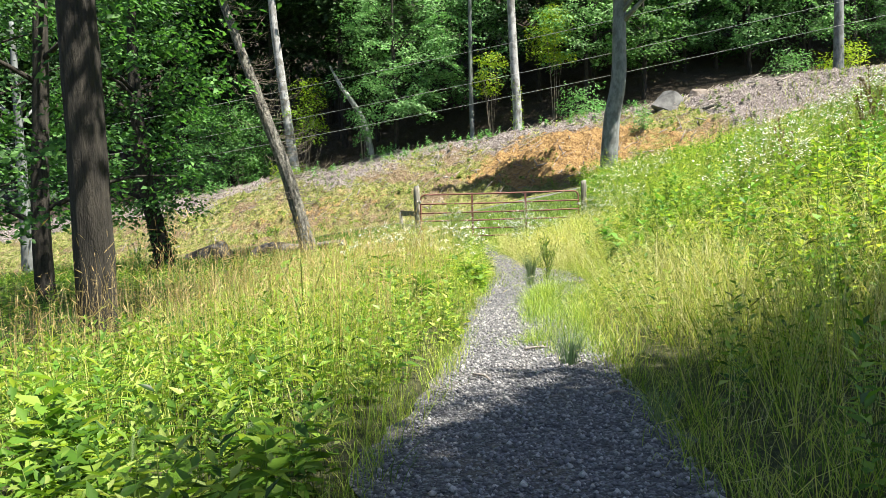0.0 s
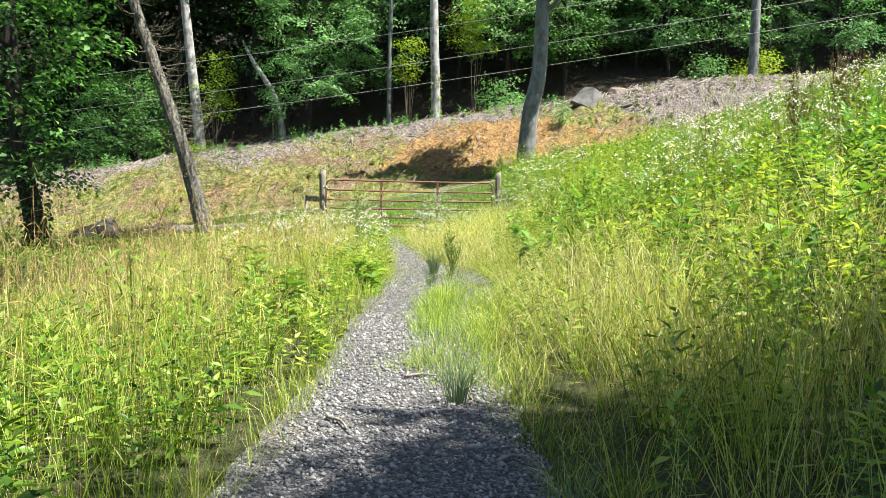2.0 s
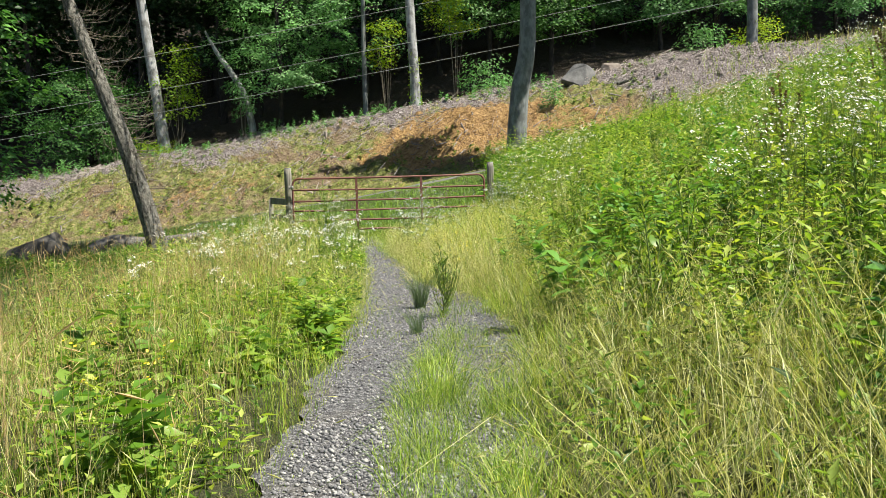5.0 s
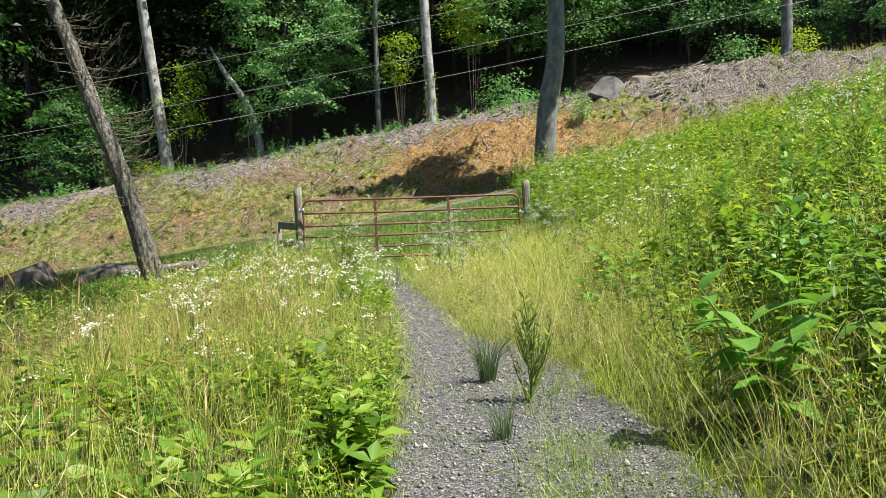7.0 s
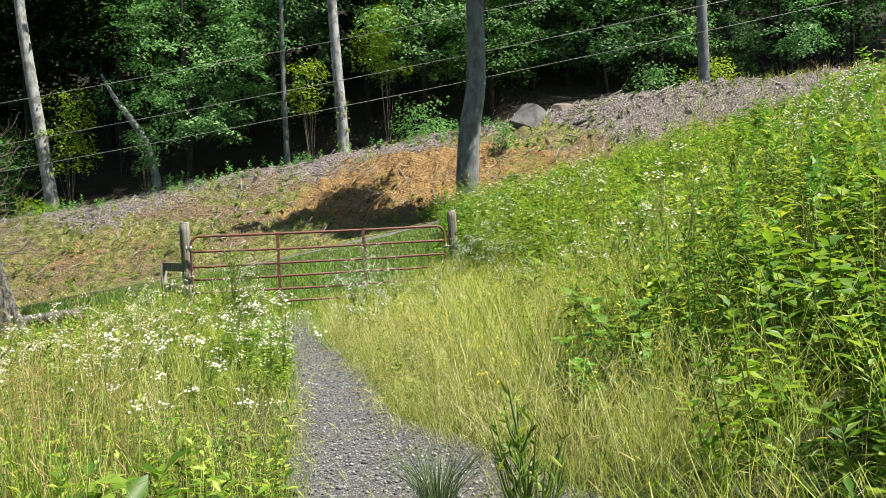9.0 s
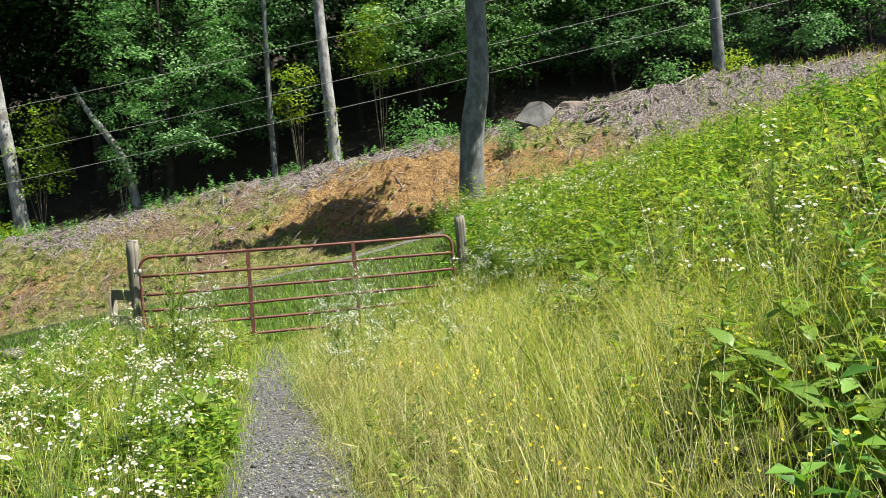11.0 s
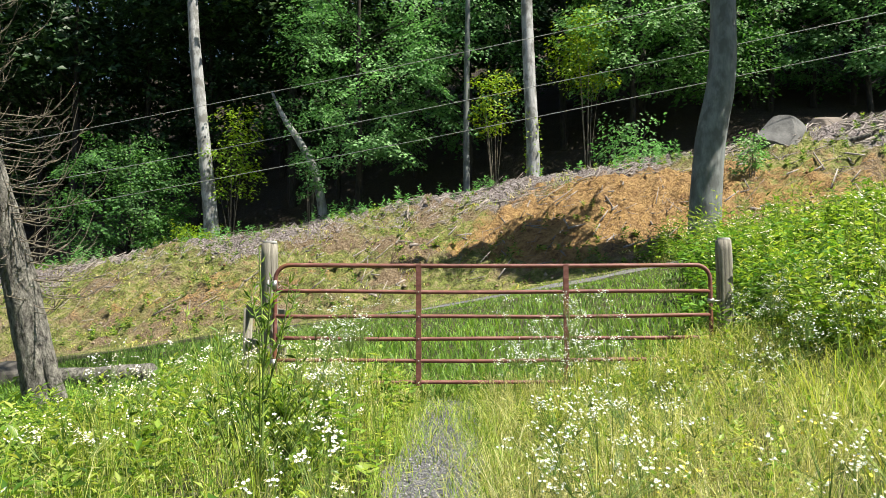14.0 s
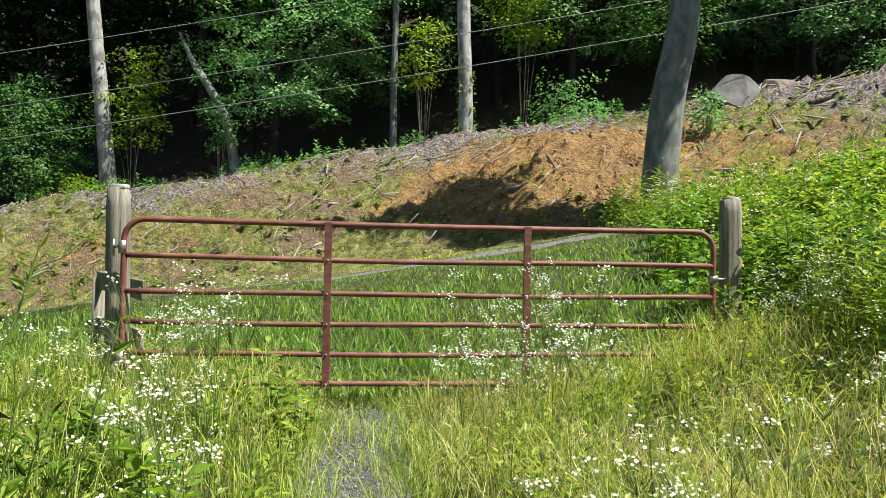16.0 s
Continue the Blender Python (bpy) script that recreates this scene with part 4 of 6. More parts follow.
bush(8.3, 38.0, 0.42, 1.15, FOREST_LIT, "small green bush on the bare bank", 13, 34, 0.10)
bush(18.5, 47.5, 1.3, 1.5, FOREST_LIT, "scrubby bush on the upper slope", 22, 36, 0.15)
bush(21.8, 47.8, 1.3, 1.4, YELLOWGREEN, "scrubby bush on the upper slope", 22, 36, 0.15)


# ---- wires ----
def wires():
    for (ya, za), (yb, zb) in (((46.64, 6.63), (38.29, 13.07)), ((47.28, 5.09), (37.61, 11.41)), ((47.55, 4.06), (35.69, 10.11))):
        a, b = np.array([-20, ya, za]), np.array([25, yb, zb])
        d = (b - a) / 45
        f = np.linspace(-40, 85, 60)
        pts = a + d * f[:, None]
        pts[:, 2] += 0.0006 * (f - 0) * (f - 45)
        tagged(new("power_line", Tubes().add(pts, 0.010, 6).mesh("power_line", CABLE)), "pale overhead utility wire strung above the bank", "wire", "overhead wires")


wires()


# ---- stones, logs, brush ----
def rock_mesh(name, size, mat, seed, sub=3, rough=0.25):
    bm = bmesh.new()
    bmesh.ops.create_icosphere(bm, subdivisions=sub, radius=1)
    o = Vector((seed * 3.1, seed * 1.7, 0))
    for v in bm.verts:
        k = 1 + rough * noise.noise(v.co * 1.1 + o) + 0.4 * rough * noise.noise(v.co * 3 + o)
        c = v.co * k
        cuts = random.Random(seed * 13 + 2)
        for nrm, lim in [(Vector((cuts.uniform(-1, 1), cuts.uniform(-1, 0.3), cuts.uniform(0.0, 0.9))), cuts.uniform(0.34, 0.6)) for _ in range(7)]:
            nn = nrm.normalized()
            over = c.dot(nn) - lim
            if over > 0:
                c = c - nn * over * 0.98
        v.co = Vector((c.x * size[0], c.y * size[1], c.z * size[2]))
    me = bpy.data.meshes.new(name)
    bm.to_mesh(me)
    bm.free()
    me.materials.append(mat)
    return me


def rock(x, y, size, label, seed, turn=0, sink=0.3, category="boulder"):
    lean = 0.45 if seed == 1 else 0.2
    ob = new("boulder", rock_mesh("boulder", size, BOULDER_SHADED if x < 0 else BOULDER_PALE if seed == 1 else BOULDER_BROWN, seed, 4, 0.16))
    for v in ob.data.vertices:
        f = v.co.x / size[0]
        v.co.z = v.co.z * (0.62 + lean * f) + 0.10 * size[2] * f if x > 0 else v.co.z
    ob.matrix_world = pose(x, y, hz(x, y) + size[2] * (1 - sink) * (0.26 if x > 0 else 0.6), 0, 0, turn)
    return tagged(ob, label, category, "boulders")


rock(10.5, 41.2, (1.05, 0.8, 1.5), "large pale grey wedge-shaped boulder on the brushy slope", 1, 0, 0.25)
rock(11.9, 42.1, (0.62, 0.5, 0.75), "brown-grey boulder beside a larger one", 2, 40, 0.1)
rock(12.9, 41.6, (0.65, 0.5, 0.55), "low brown-grey boulder on the slope", 3, 70, 0.45)
rock(-9.2, 31.2, (1.5, 0.8, 0.55), "flat weathered rock in the shaded grass", 5, 10)
rock(-6.6, 30.2, (1.0, 0.6, 0.42), "low rock coloured darker for the shade, in the grass", 6, 30)


def logs():
    for a, b, r, label in (((-6.3, 30.0, 0.16), (-3.9, 29.4, 0.30), 0.18, "fallen grey log lying in the grass"), ((11.1, 39.2, 0.06), (11.8, 38.9, 0.08), 0.07, "cut pale log on the slope")):
        za, zb = hz(a[0], a[1]) + a[2], hz(b[0], b[1]) + b[2] * 0.8
        line = curve_line([(a[0], a[1], za), ((a[0] + b[0]) / 2, (a[1] + b[1]) / 2 + 0.05, (za + zb) / 2 - 0.03), (b[0], b[1], zb)], 12)
        tagged(new("log", Tubes().add(line, np.linspace(r * 1.1, r * 0.8, 12), 14, 0.07).mesh("log", BARK_BROWN)), label, "log", "logs")


logs()


def sticks(name, n, keep, lengths, mat, label, spread=(-22, 26), ey=(-5, 1.2)):
    x = rng.uniform(*spread, n)
    y = edge_y(x) + rng.uniform(*ey, n) + 0.5 * np.clip(x - 12, 0, 30) * rng.uniform(0, 1, n)
    if keep is not None:
        k = keep(x, y)
        x, y = x[k], y[k]
    n = len(x)
    a = rng.normal(0.2, 1.1, n)
    L = rng.uniform(*lengths, n)
    d = np.stack([np.cos(a), np.sin(a), np.zeros(n)], -1) * L[:, None] * 0.5
    c = np.stack([x, y, np.zeros(n)], -1)
    p0, p1 = c - d, c + d
    p0[:, 2] = height(p0[:, 0], p0[:, 1]) + rng.uniform(0.0, 0.10, n)
    p1[:, 2] = height(p1[:, 0], p1[:, 1]) + 0.02 + 0.26 * rng.uniform(0, 1, n) ** 2.5
    r = (0.006 + 0.034 * rng.uniform(0, 1, n) ** 2.5)[:, None]
    up = np.array([0, 0, 1.0])
    s = unit(np.cross(p1 - p0, up)) * r
    u = up * r
    v = np.stack([p0 - s, p0 + s, p0 + u * 1.5, p1 - s * 0.5, p1 + s * 0.5, p1 + u * 0.8], 1).reshape(-1, 3)
    o = np.arange(n) * 6
    q = np.concatenate([np.stack([o, o + 2, o + 5, o + 3], -1), np.stack([o + 2, o + 1, o + 4, o + 5], -1), np.stack([o + 1, o, o + 3, o + 4], -1)])
    t = np.concatenate([np.stack([o, o + 1, o + 2], -1), np.stack([o + 3, o + 5, o + 4], -1)])
    stuff(name, mesh_from(name, v, [q, t], mat), label, "brushwood")


sticks("cut_brushwood", 11000, lambda a, b: (b - edge_y(a) + 3.2 + 3.2 * wobble(a, b, 0.7, 3) + rng.normal(0, 1.2, len(a)) > -1.5 - 2.6 * smooth(10.5, 13, a)) & (wobble(a, b, 1.6, 14) > -0.45), (0.12, 1.1), BRUSH, "grey cut branches strewn along the bank top", (-24, 27), (-8.0, 0.8))
sticks("fallen_twigs", 1700, None, (0.1, 0.6), BRUSH, "scattered grey twigs on the bank face", (-20, 20), (-12, -4))


def stones(name, x, y, size, mat, label, category):
    n = len(x)
    base = np.array([(1, 0, 0), (-1, 0, 0), (0, 1, 0), (0, -1, 0), (0, 0, 0.8), (0, 0, -0.6)], float)
    v = np.repeat(base[None], n, 0) * rng.uniform(0.6, 1.3, (n, 6, 1)) * size[:, None, None]
    a = rng.uniform(0, 6.28, n)
    c, s = np.cos(a)[:, None], np.sin(a)[:, None]
    v = np.stack([v[..., 0] * c - v[..., 1] * s, v[..., 0] * s + v[..., 1] * c, v[..., 2]], -1)
    v = v + np.stack([x, y, height(x, y) + 0.018 + size * 0.25], -1)[:, None, :]
    f = np.array([(0, 2, 4), (2, 1, 4), (1, 3, 4), (3, 0, 4), (2, 0, 5), (1, 2, 5), (3, 1, 5), (0, 3, 5)])
    tris = (np.arange(n)[:, None, None] * 6 + f[None]).reshape(-1, 3)
    stuff(name, mesh_from(name, v.reshape(-1, 3), [tris], mat), label, category)


def clear_of(a, b, near=1.0):
    """Away from the single plants that stand free."""
    ok = np.ones(len(a), bool)
    for px, py, r in ((2.55, 11.45, 0.6), (2.8, 10.7, 0.35), (2.93, 15.95, 0.4), (3.12, 15.4, 0.5), (3.5, 15.8, 0.4), (4.2, 19.8, 0.45), (-0.75, 10.9, 0.3), (-0.9, 7.65, 0.35), (5.75, 12.0, 0.35), (6.3, 12.1, 0.35), (6.7, 12.5, 0.35)):
        ok &= np.hypot(a - px, b - py) > r * near
    return ok


def on_track(x, y, inset=0.0):
    return (x > left_edge(y) + inset) & (x < right_edge(y) - inset)


def ground_cover():
    x, y = scatter(28000, 0, 2.4, 8.0, 26.0, lambda a, b: on_track(a, b, 0.02))
    nx, ny = scatter(20000, 0, 1.6, 2.6, 9.5, lambda a, b: on_track(a, b, 0.02))
    x, y = np.concatenate([x, nx]), np.concatenate([y, ny])
    stones("gravel_stones", x, y, (0.0045 + 0.0115 * rng.uniform(0, 1, len(x)) ** 2) * np.where(rng.uniform(0, 1, len(x)) < 0.03, 1.6, 1.0), PEBBLE, "loose grey crushed stones on the track", "gravel")
    x = rng.uniform(-18, 18, 2600)
    y = edge_y(x) + rng.uniform(-13, -3, 2600)
    stones("bank_clods", x, y, 0.012 + 0.07 * rng.uniform(0, 1, 2600) ** 4, CLOD, "orange and grey clods on the bare bank", "clods")


ground_cover()


# ---- grass and weeds ----
def off_track(margin):
    return lambda x, y: ~on_track(x, y, margin)


def grasses():
    U = rng.uniform
    # left verge
    x, y, out, own = tufted(56000, 16, -3.2, 0.95, 0.5, 26.5, off_track(0.0))
    dry = (0.5 + 0.5 * wobble(x, y, 0.9, 3)) * smooth(4.5, 8.5, y) * 0.95 + 0.3 * U(0, 1, len(x)) - 0.12 > own
    h = U(0.16, 0.6, len(x)) * (0.55 + 0.75 * own) * (0.5 + 0.5 * smooth(0, 0.5, left_edge(y) - x)) * (1 - 0.3 * smooth(-1.2, -2.8, x)) * (0.72 + 0.28 * smooth(3, 6, y))
    g = ~dry
    stuff("verge_grass", blades_mesh("verge_grass", x[g], y[g], h[g], U(0.0035, 0.008, g.sum()), U(0.2, 1.0, g.sum()), GRASS, 0.3, arch=True, out=out[g]), "tall yellow-green grass along the track", "grass")
    stuff("dry_verge_grass", blades_mesh("dry_verge_grass", x[dry], y[dry], h[dry] * 1.35, U(0.0018, 0.004, dry.sum()), U(0.15, 0.9, dry.sum()), STRAW, 0.2, 0.5, arch=True, out=out[dry]), "bleached seeding grass along the track", "grass")
    x, y, out, own = tufted(3600, 6, -3.0, 0.15, 5.0, 17.0, lambda a, b: a < left_edge(b) - 0.25)
    stuff("seed_stalks", blades_mesh("seed_stalks", x, y, U(0.65, 1.0, len(x)), U(0.002, 0.0035, len(x)), U(0.1, 0.45, len(x)), RUST_GRASS, 0.1, 1.0, arch=True, out=out), "tall tan grass stalks with drooping seed heads", "grass")
    # wide left meadow
    x, y = scatter(26000, -14, -3.0, 1, 33)
    stuff("meadow_grass", blades_mesh("meadow_grass", x, y, U(0.1, 0.36, len(x)), U(0.008, 0.016, len(x)), U(0.3, 0.8, len(x)), LUSH), "green meadow grass under the trees", "grass")
    # right verge and slope
    x, y, out, own = tufted(46000, 16, 1.3, 5.2, 0.5, 26.0, lambda a, b: (a > right_edge(b) - 0.04) & clear_of(a, b, 0.4) & (U(0, 1, len(a)) > 0.72 * smooth(10.5, 12, b) * smooth(16.5, 14.5, b) * smooth(0.8, 1.4, a - right_edge(b))))
    dry = (0.5 + 0.5 * wobble(x, y, 0.8, 6)) * 0.8 + 0.3 * U(0, 1, len(x)) - 0.1 - 0.5 * smooth(8, 11, y) * smooth(2.5, 3.1, x) > own
    h = U(0.16, 0.62, len(x)) * (0.55 + 0.75 * own) * (0.5 + 0.6 * smooth(0, 0.9, x - right_edge(y))) * (1 - 0.35 * smooth(19.5, 23, y))
    g = ~dry
    stuff("verge_grass", blades_mesh("slope_grass", x[g], y[g], h[g], U(0.0035, 0.008, g.sum()), U(0.4, 1.6, g.sum()), GRASS, 0.4, arch=True, out=out[g]), "tangled green grass on the slope", "grass")
    stuff("dry_verge_grass", blades_mesh("dry_slope_grass", x[dry], y[dry], h[dry] * 1.15, U(0.0018, 0.004, dry.sum()), U(0.4, 1.7, dry.sum()), STRAW, 0.3, 0.5, arch=True, out=out[dry]), "bleached bent grass on the slope", "grass")
    x, y = scatter(20000, 5.0, 24, 2, 42, lambda a, b: b < edge_y(a) - 11.5 + 0.75 * np.clip(a - 9, 0, 20))
    dry = (0.5 + 0.5 * wobble(x, y, 0.5, 8)) > U(0.2, 0.8, len(x))
    stuff("slope_grass", blades_mesh("upper_grass", x[~dry], y[~dry], U(0.2, 0.55, (~dry).sum()), U(0.008, 0.018, (~dry).sum()), U(0.3, 0.8, (~dry).sum()), GRASS), "rough green grass on the upper slope", "grass")
    stuff("dry_slope_grass", blades_mesh("dry_upper_grass", x[dry], y[dry], U(0.3, 0.6, dry.sum()), U(0.006, 0.012, dry.sum()), U(0.2, 0.6, dry.sum()), STRAW, 0.15, 0.3), "bleached grass on the upper slope", "grass")
    # long grass drooping over the edge of the gravel, and thick hay on the near slope
    x, y, out, own = tufted(4200, 12, 1.4, 2.9, 7.5, 15.0, lambda a, b: (a > right_edge(b) + 0.02) & (a < right_edge(b) + 0.6), 0.06)
    g = own < 0.62
    stuff("drooping_grass", blades_mesh("drooping_grass", x[g], y[g], U(0.2, 0.5, g.sum()), U(0.004, 0.0075, g.sum()), U(0.9, 2.0, g.sum()), GRASS, 0.45, arch=True, out=out[g]), "long green grass drooping over the gravel edge", "grass")
    stuff("drooping_straw", blades_mesh("drooping_straw", x[~g], y[~g], U(0.25, 0.6, (~g).sum()), U(0.0025, 0.005, (~g).sum()), U(0.9, 2.0, (~g).sum()), STRAW, 0.4, 0.5, arch=True, out=out[~g]), "long bleached grass drooping over the gravel edge", "grass")
    x, y, out, own = tufted(9000, 14, 1.9, 6.0, 5.2, 11.5, lambda a, b: (a > right_edge(b) + 0.3) & clear_of(a, b, 0.4))
    stuff("slope_hay", blades_mesh("slope_hay", x, y, U(0.3, 0.7, len(x)) * (0.65 + 0.6 * own), U(0.0035, 0.007, len(x)), U(0.4, 1.3, len(x)), STRAW, 0.3, 0.4, arch=True, out=out), "thick pale hay grass on the near slope", "grass")
    # tall bleached stalks standing over the slope weeds
    x, y, out, own = tufted(9000, 9, 2.0, 8.0, 4.0, 20.0, lambda a, b: (a > right_edge(b) + 0.35) & clear_of(a, b, 0.4) & (wobble(a, b, 1.1, 44) > -0.25), 0.09)
    stuff("tall_dry_grass", blades_mesh("tall_dry_grass", x, y, U(0.6, 1.05, len(x)) * (0.75 + 0.25 * smooth(0.3, 1.2, x - right_edge(y))), U(0.0025, 0.005, len(x)), U(0.3, 1.0, len(x)), STRAW, 0.3, 0.7, arch=True, out=out), "tall bleached grass stalks over the slope weeds", "grass")
    # straw patch before the gate
    x, y, out, own = tufted(26000, 14, 1.35, 4.6, 13.5, 26.2, lambda a, b: (a > right_edge(b) - 0.25) & clear_of(a, b, 0.4) & (a < right_edge(b) + 0.8 + 2.0 * smooth(15.8, 17.8, b)) & (wobble(a, b, 1.6, 41) > -0.55))
    stuff("dry_verge_grass", blades_mesh("straw_patch", x, y, U(0.2, 0.58, len(x)) * (0.6 + 0.7 * own) * (1 - 0.32 * smooth(19.5, 23, y)), U(0.002, 0.0045, len(x)), U(0.4, 1.7, len(x)), STRAW, 0.3, 0.6, arch=True, out=out), "golden seeding grass before the gate", "grass")
    # tufts in the middle of the track
    cx, cy = scatter(115, 0.9, 1.75, 6.3, 25.5, lambda a, b: np.abs(a - 1.2 - 0.2 * smooth(10, 13, b) - 0.1 * wobble(b, b, 0.9, 1)) < 0.3)
    cx = np.concatenate([cx, np.repeat([0.86, 0.95, 1.31, 1.15, 1.1], 6)])
    cy = np.concatenate([cy, np.repeat([7.05, 7.4, 10.6, 9.6, 8.6], 6)])
    n = 46
    x = np.repeat(cx, n) + rng.normal(0, 0.10, len(cx) * n)
    y = np.repeat(cy, n) + rng.normal(0, 0.15, len(cx) * n)
    stuff("track_tufts", blades_mesh("track_tufts", x, y, U(0.05, 0.28, len(x)), U(0.003, 0.007, len(x)), U(0.4, 1.7, len(x)), GRASS, 0.4, arch=True), "grass tufts growing in the middle of the track", "grass")
    cx, cy = np.repeat([1.34, 1.3, 0.98, 1.5, 1.62], 260), np.repeat([10.55, 9.7, 7.05, 8.3, 9.3], 260)
    x, y = cx + rng.normal(0, 0.07, len(cx)), cy + rng.normal(0, 0.1, len(cx))
    stuff("large_track_tufts", blades_mesh("large_track_tufts", x, y, U(0.09, 0.23, len(x)), U(0.004, 0.008, len(x)), U(0.3, 1.2, len(x)), GRASS, 0.35, arch=True, out=np.arctan2(y - cy, x - cx)), "large bright green grass tufts in the track", "grass")
    # fine grass spreading over the middle and the far wheel rut
    x, y = scatter(12000, 0.75, 2.0, 6.4, 13.0, lambda a, b: (a > left_edge(b) + 0.3) & (a < right_edge(b)) & (wobble(a, b, 3.1, 57) + 0.5 * wobble(a, b, 7.0, 58) > 0.05 - 0.6 * smooth(0.95, 1.25, a) * smooth(9.8, 8.8, b)))
    stuff("rut_grass", blades_mesh("rut_grass", x, y, U(0.05, 0.24, len(x)), U(0.0025, 0.005, len(x)), U(0.5, 1.6, len(x)), GRASS, 0.4, arch=True), "fine pale green grass spreading over the gravel", "grass")
    # behind the gate
    x, y = scatter(52000, -7, 8, 25.8, 34.5, lambda a, b: b < edge_y(a) - 15.7)
    stuff("paddock_grass", blades_mesh("paddock_grass", x, y, U(0.10, 0.30, len(x)) * (1 - 0.72 * smooth(-21, -16.2, y - edge_y(x))), U(0.012, 0.022, len(x)), U(0.5, 1.3, len(x)), PADDOCK, 0.35), "fresh green grass beyond the gate", "grass")
    x, y = scatter(9000, -5, 10, 31, 37, lambda a, b: np.abs(np.abs(b - edge_y(a) + 15.0) - 0.55) < 0.42)
    stuff("lane_edge_grass", blades_mesh("lane_edge_grass", x, y, U(0.03, 0.11, len(x)), U(0.008, 0.016, len(x)), U(0.8, 2.0, len(x)), GRASS, 0.5), "ragged grass hanging over the lane edges", "grass")
    x, y = scatter(9000, 0.3, 2.1, 19.5, 26.4, lambda a, b: U(0, 1, len(a)) < 0.15 + 0.85 * smooth(21.0, 24.2, b) - 0.4 * (np.abs(a - 1.55) < 0.2) * smooth(25.0, 23.5, b))
    stuff("track_end_grass", blades_mesh("track_end_grass", x, y, U(0.05, 0.24, len(x)), U(0.004, 0.008, len(x)), U(0.6, 1.8, len(x)), GRASS, 0.5), "short green grass closing over the track", "grass")
    # thin growth on the bank, in clumps
    cx = U(-24, 26, 2600)
    ce = U(-13.5, 1.0, 2600)
    cy = edge_y(cx) + ce + 0.3 * np.clip(cx - 12, 0, 20) * U(0, 1, 2600)
    keep = 0.5 * wobble(cx, cy, 0.75, 4) + U(-0.4, 0.4, 2600) > -0.05 + 0.6 * smooth(5.0, 1.5, np.hypot((cx - 4.6) * 0.9, (ce + 9.3) * 1.5)) + 0.45 * smooth(8, 11, cx)
    cx, cy = cx[keep], cy[keep]
    for mat, nm, lab, n, sel in ((GRASS, "bank_grass", "green grass clumps on the bank", 26, U(0, 1, len(cx)) < 0.6), (STRAW, "dry_bank_grass", "bleached grass clumps on the bank", 22, U(0, 1, len(cx)) < 0.45)):
        x = np.repeat(cx[sel], n) + rng.normal(0, 0.2, sel.sum() * n)
        y = np.repeat(cy[sel], n) + rng.normal(0, 0.16, sel.sum() * n)
        stuff(nm, blades_mesh(nm, x, y, U(0.03, 0.14, len(x)), U(0.014, 0.03, len(x)), U(1.2, 3.0, len(x)), mat, 0.6), lab, "grass")
    x, y = scatter(2200, 12, 30, 36, 54, lambda a, b: b < edge_y(a) + 1 + 0.5 * np.clip(a - 12, 0, 30))
    stuff("dry_slope_grass", blades_mesh("crest_grass", x, y, U(0.06, 0.24, len(x)), U(0.012, 0.024, len(x)), U(0.8, 2.2, len(x)), STRAW, 0.5), "bleached grass on the crest of the slope", "grass")
    # seedlings and ragged grass on the gravel
    x, y = scatter(5200, 0.1, 2.3, 2.5, 25.5, lambda a, b: on_track(a, b, 0.0) & (wobble(a, b, 2.6, 51) > 0.15 - 0.5 * smooth(14, 24, b)))
    stuff("track_seedlings", blades_mesh("track_seedlings", x, y, U(0.02, 0.11, len(x)) * (0.45 + 0.55 * smooth(4, 8, y)), U(0.003, 0.006, len(x)), U(0.5, 1.5, len(x)), GRASS, 0.4), "short grass seedlings on the gravel", "grass")
    ey = U(2, 25.5, 9000)
    side = U(0, 1, 9000) < 0.5
    ex = np.where(side, left_edge(ey) - 0.02, right_edge(ey) + 0.0) + rng.normal(0, 0.07, 9000)
    stuff("verge_fringe", blades_mesh("verge_fringe", ex, ey, U(0.08, 0.30, 9000), U(0.003, 0.007, 9000), U(0.6, 1.6, 9000), GRASS, 0.45), "ragged grass fringe along the gravel", "grass")


grasses()


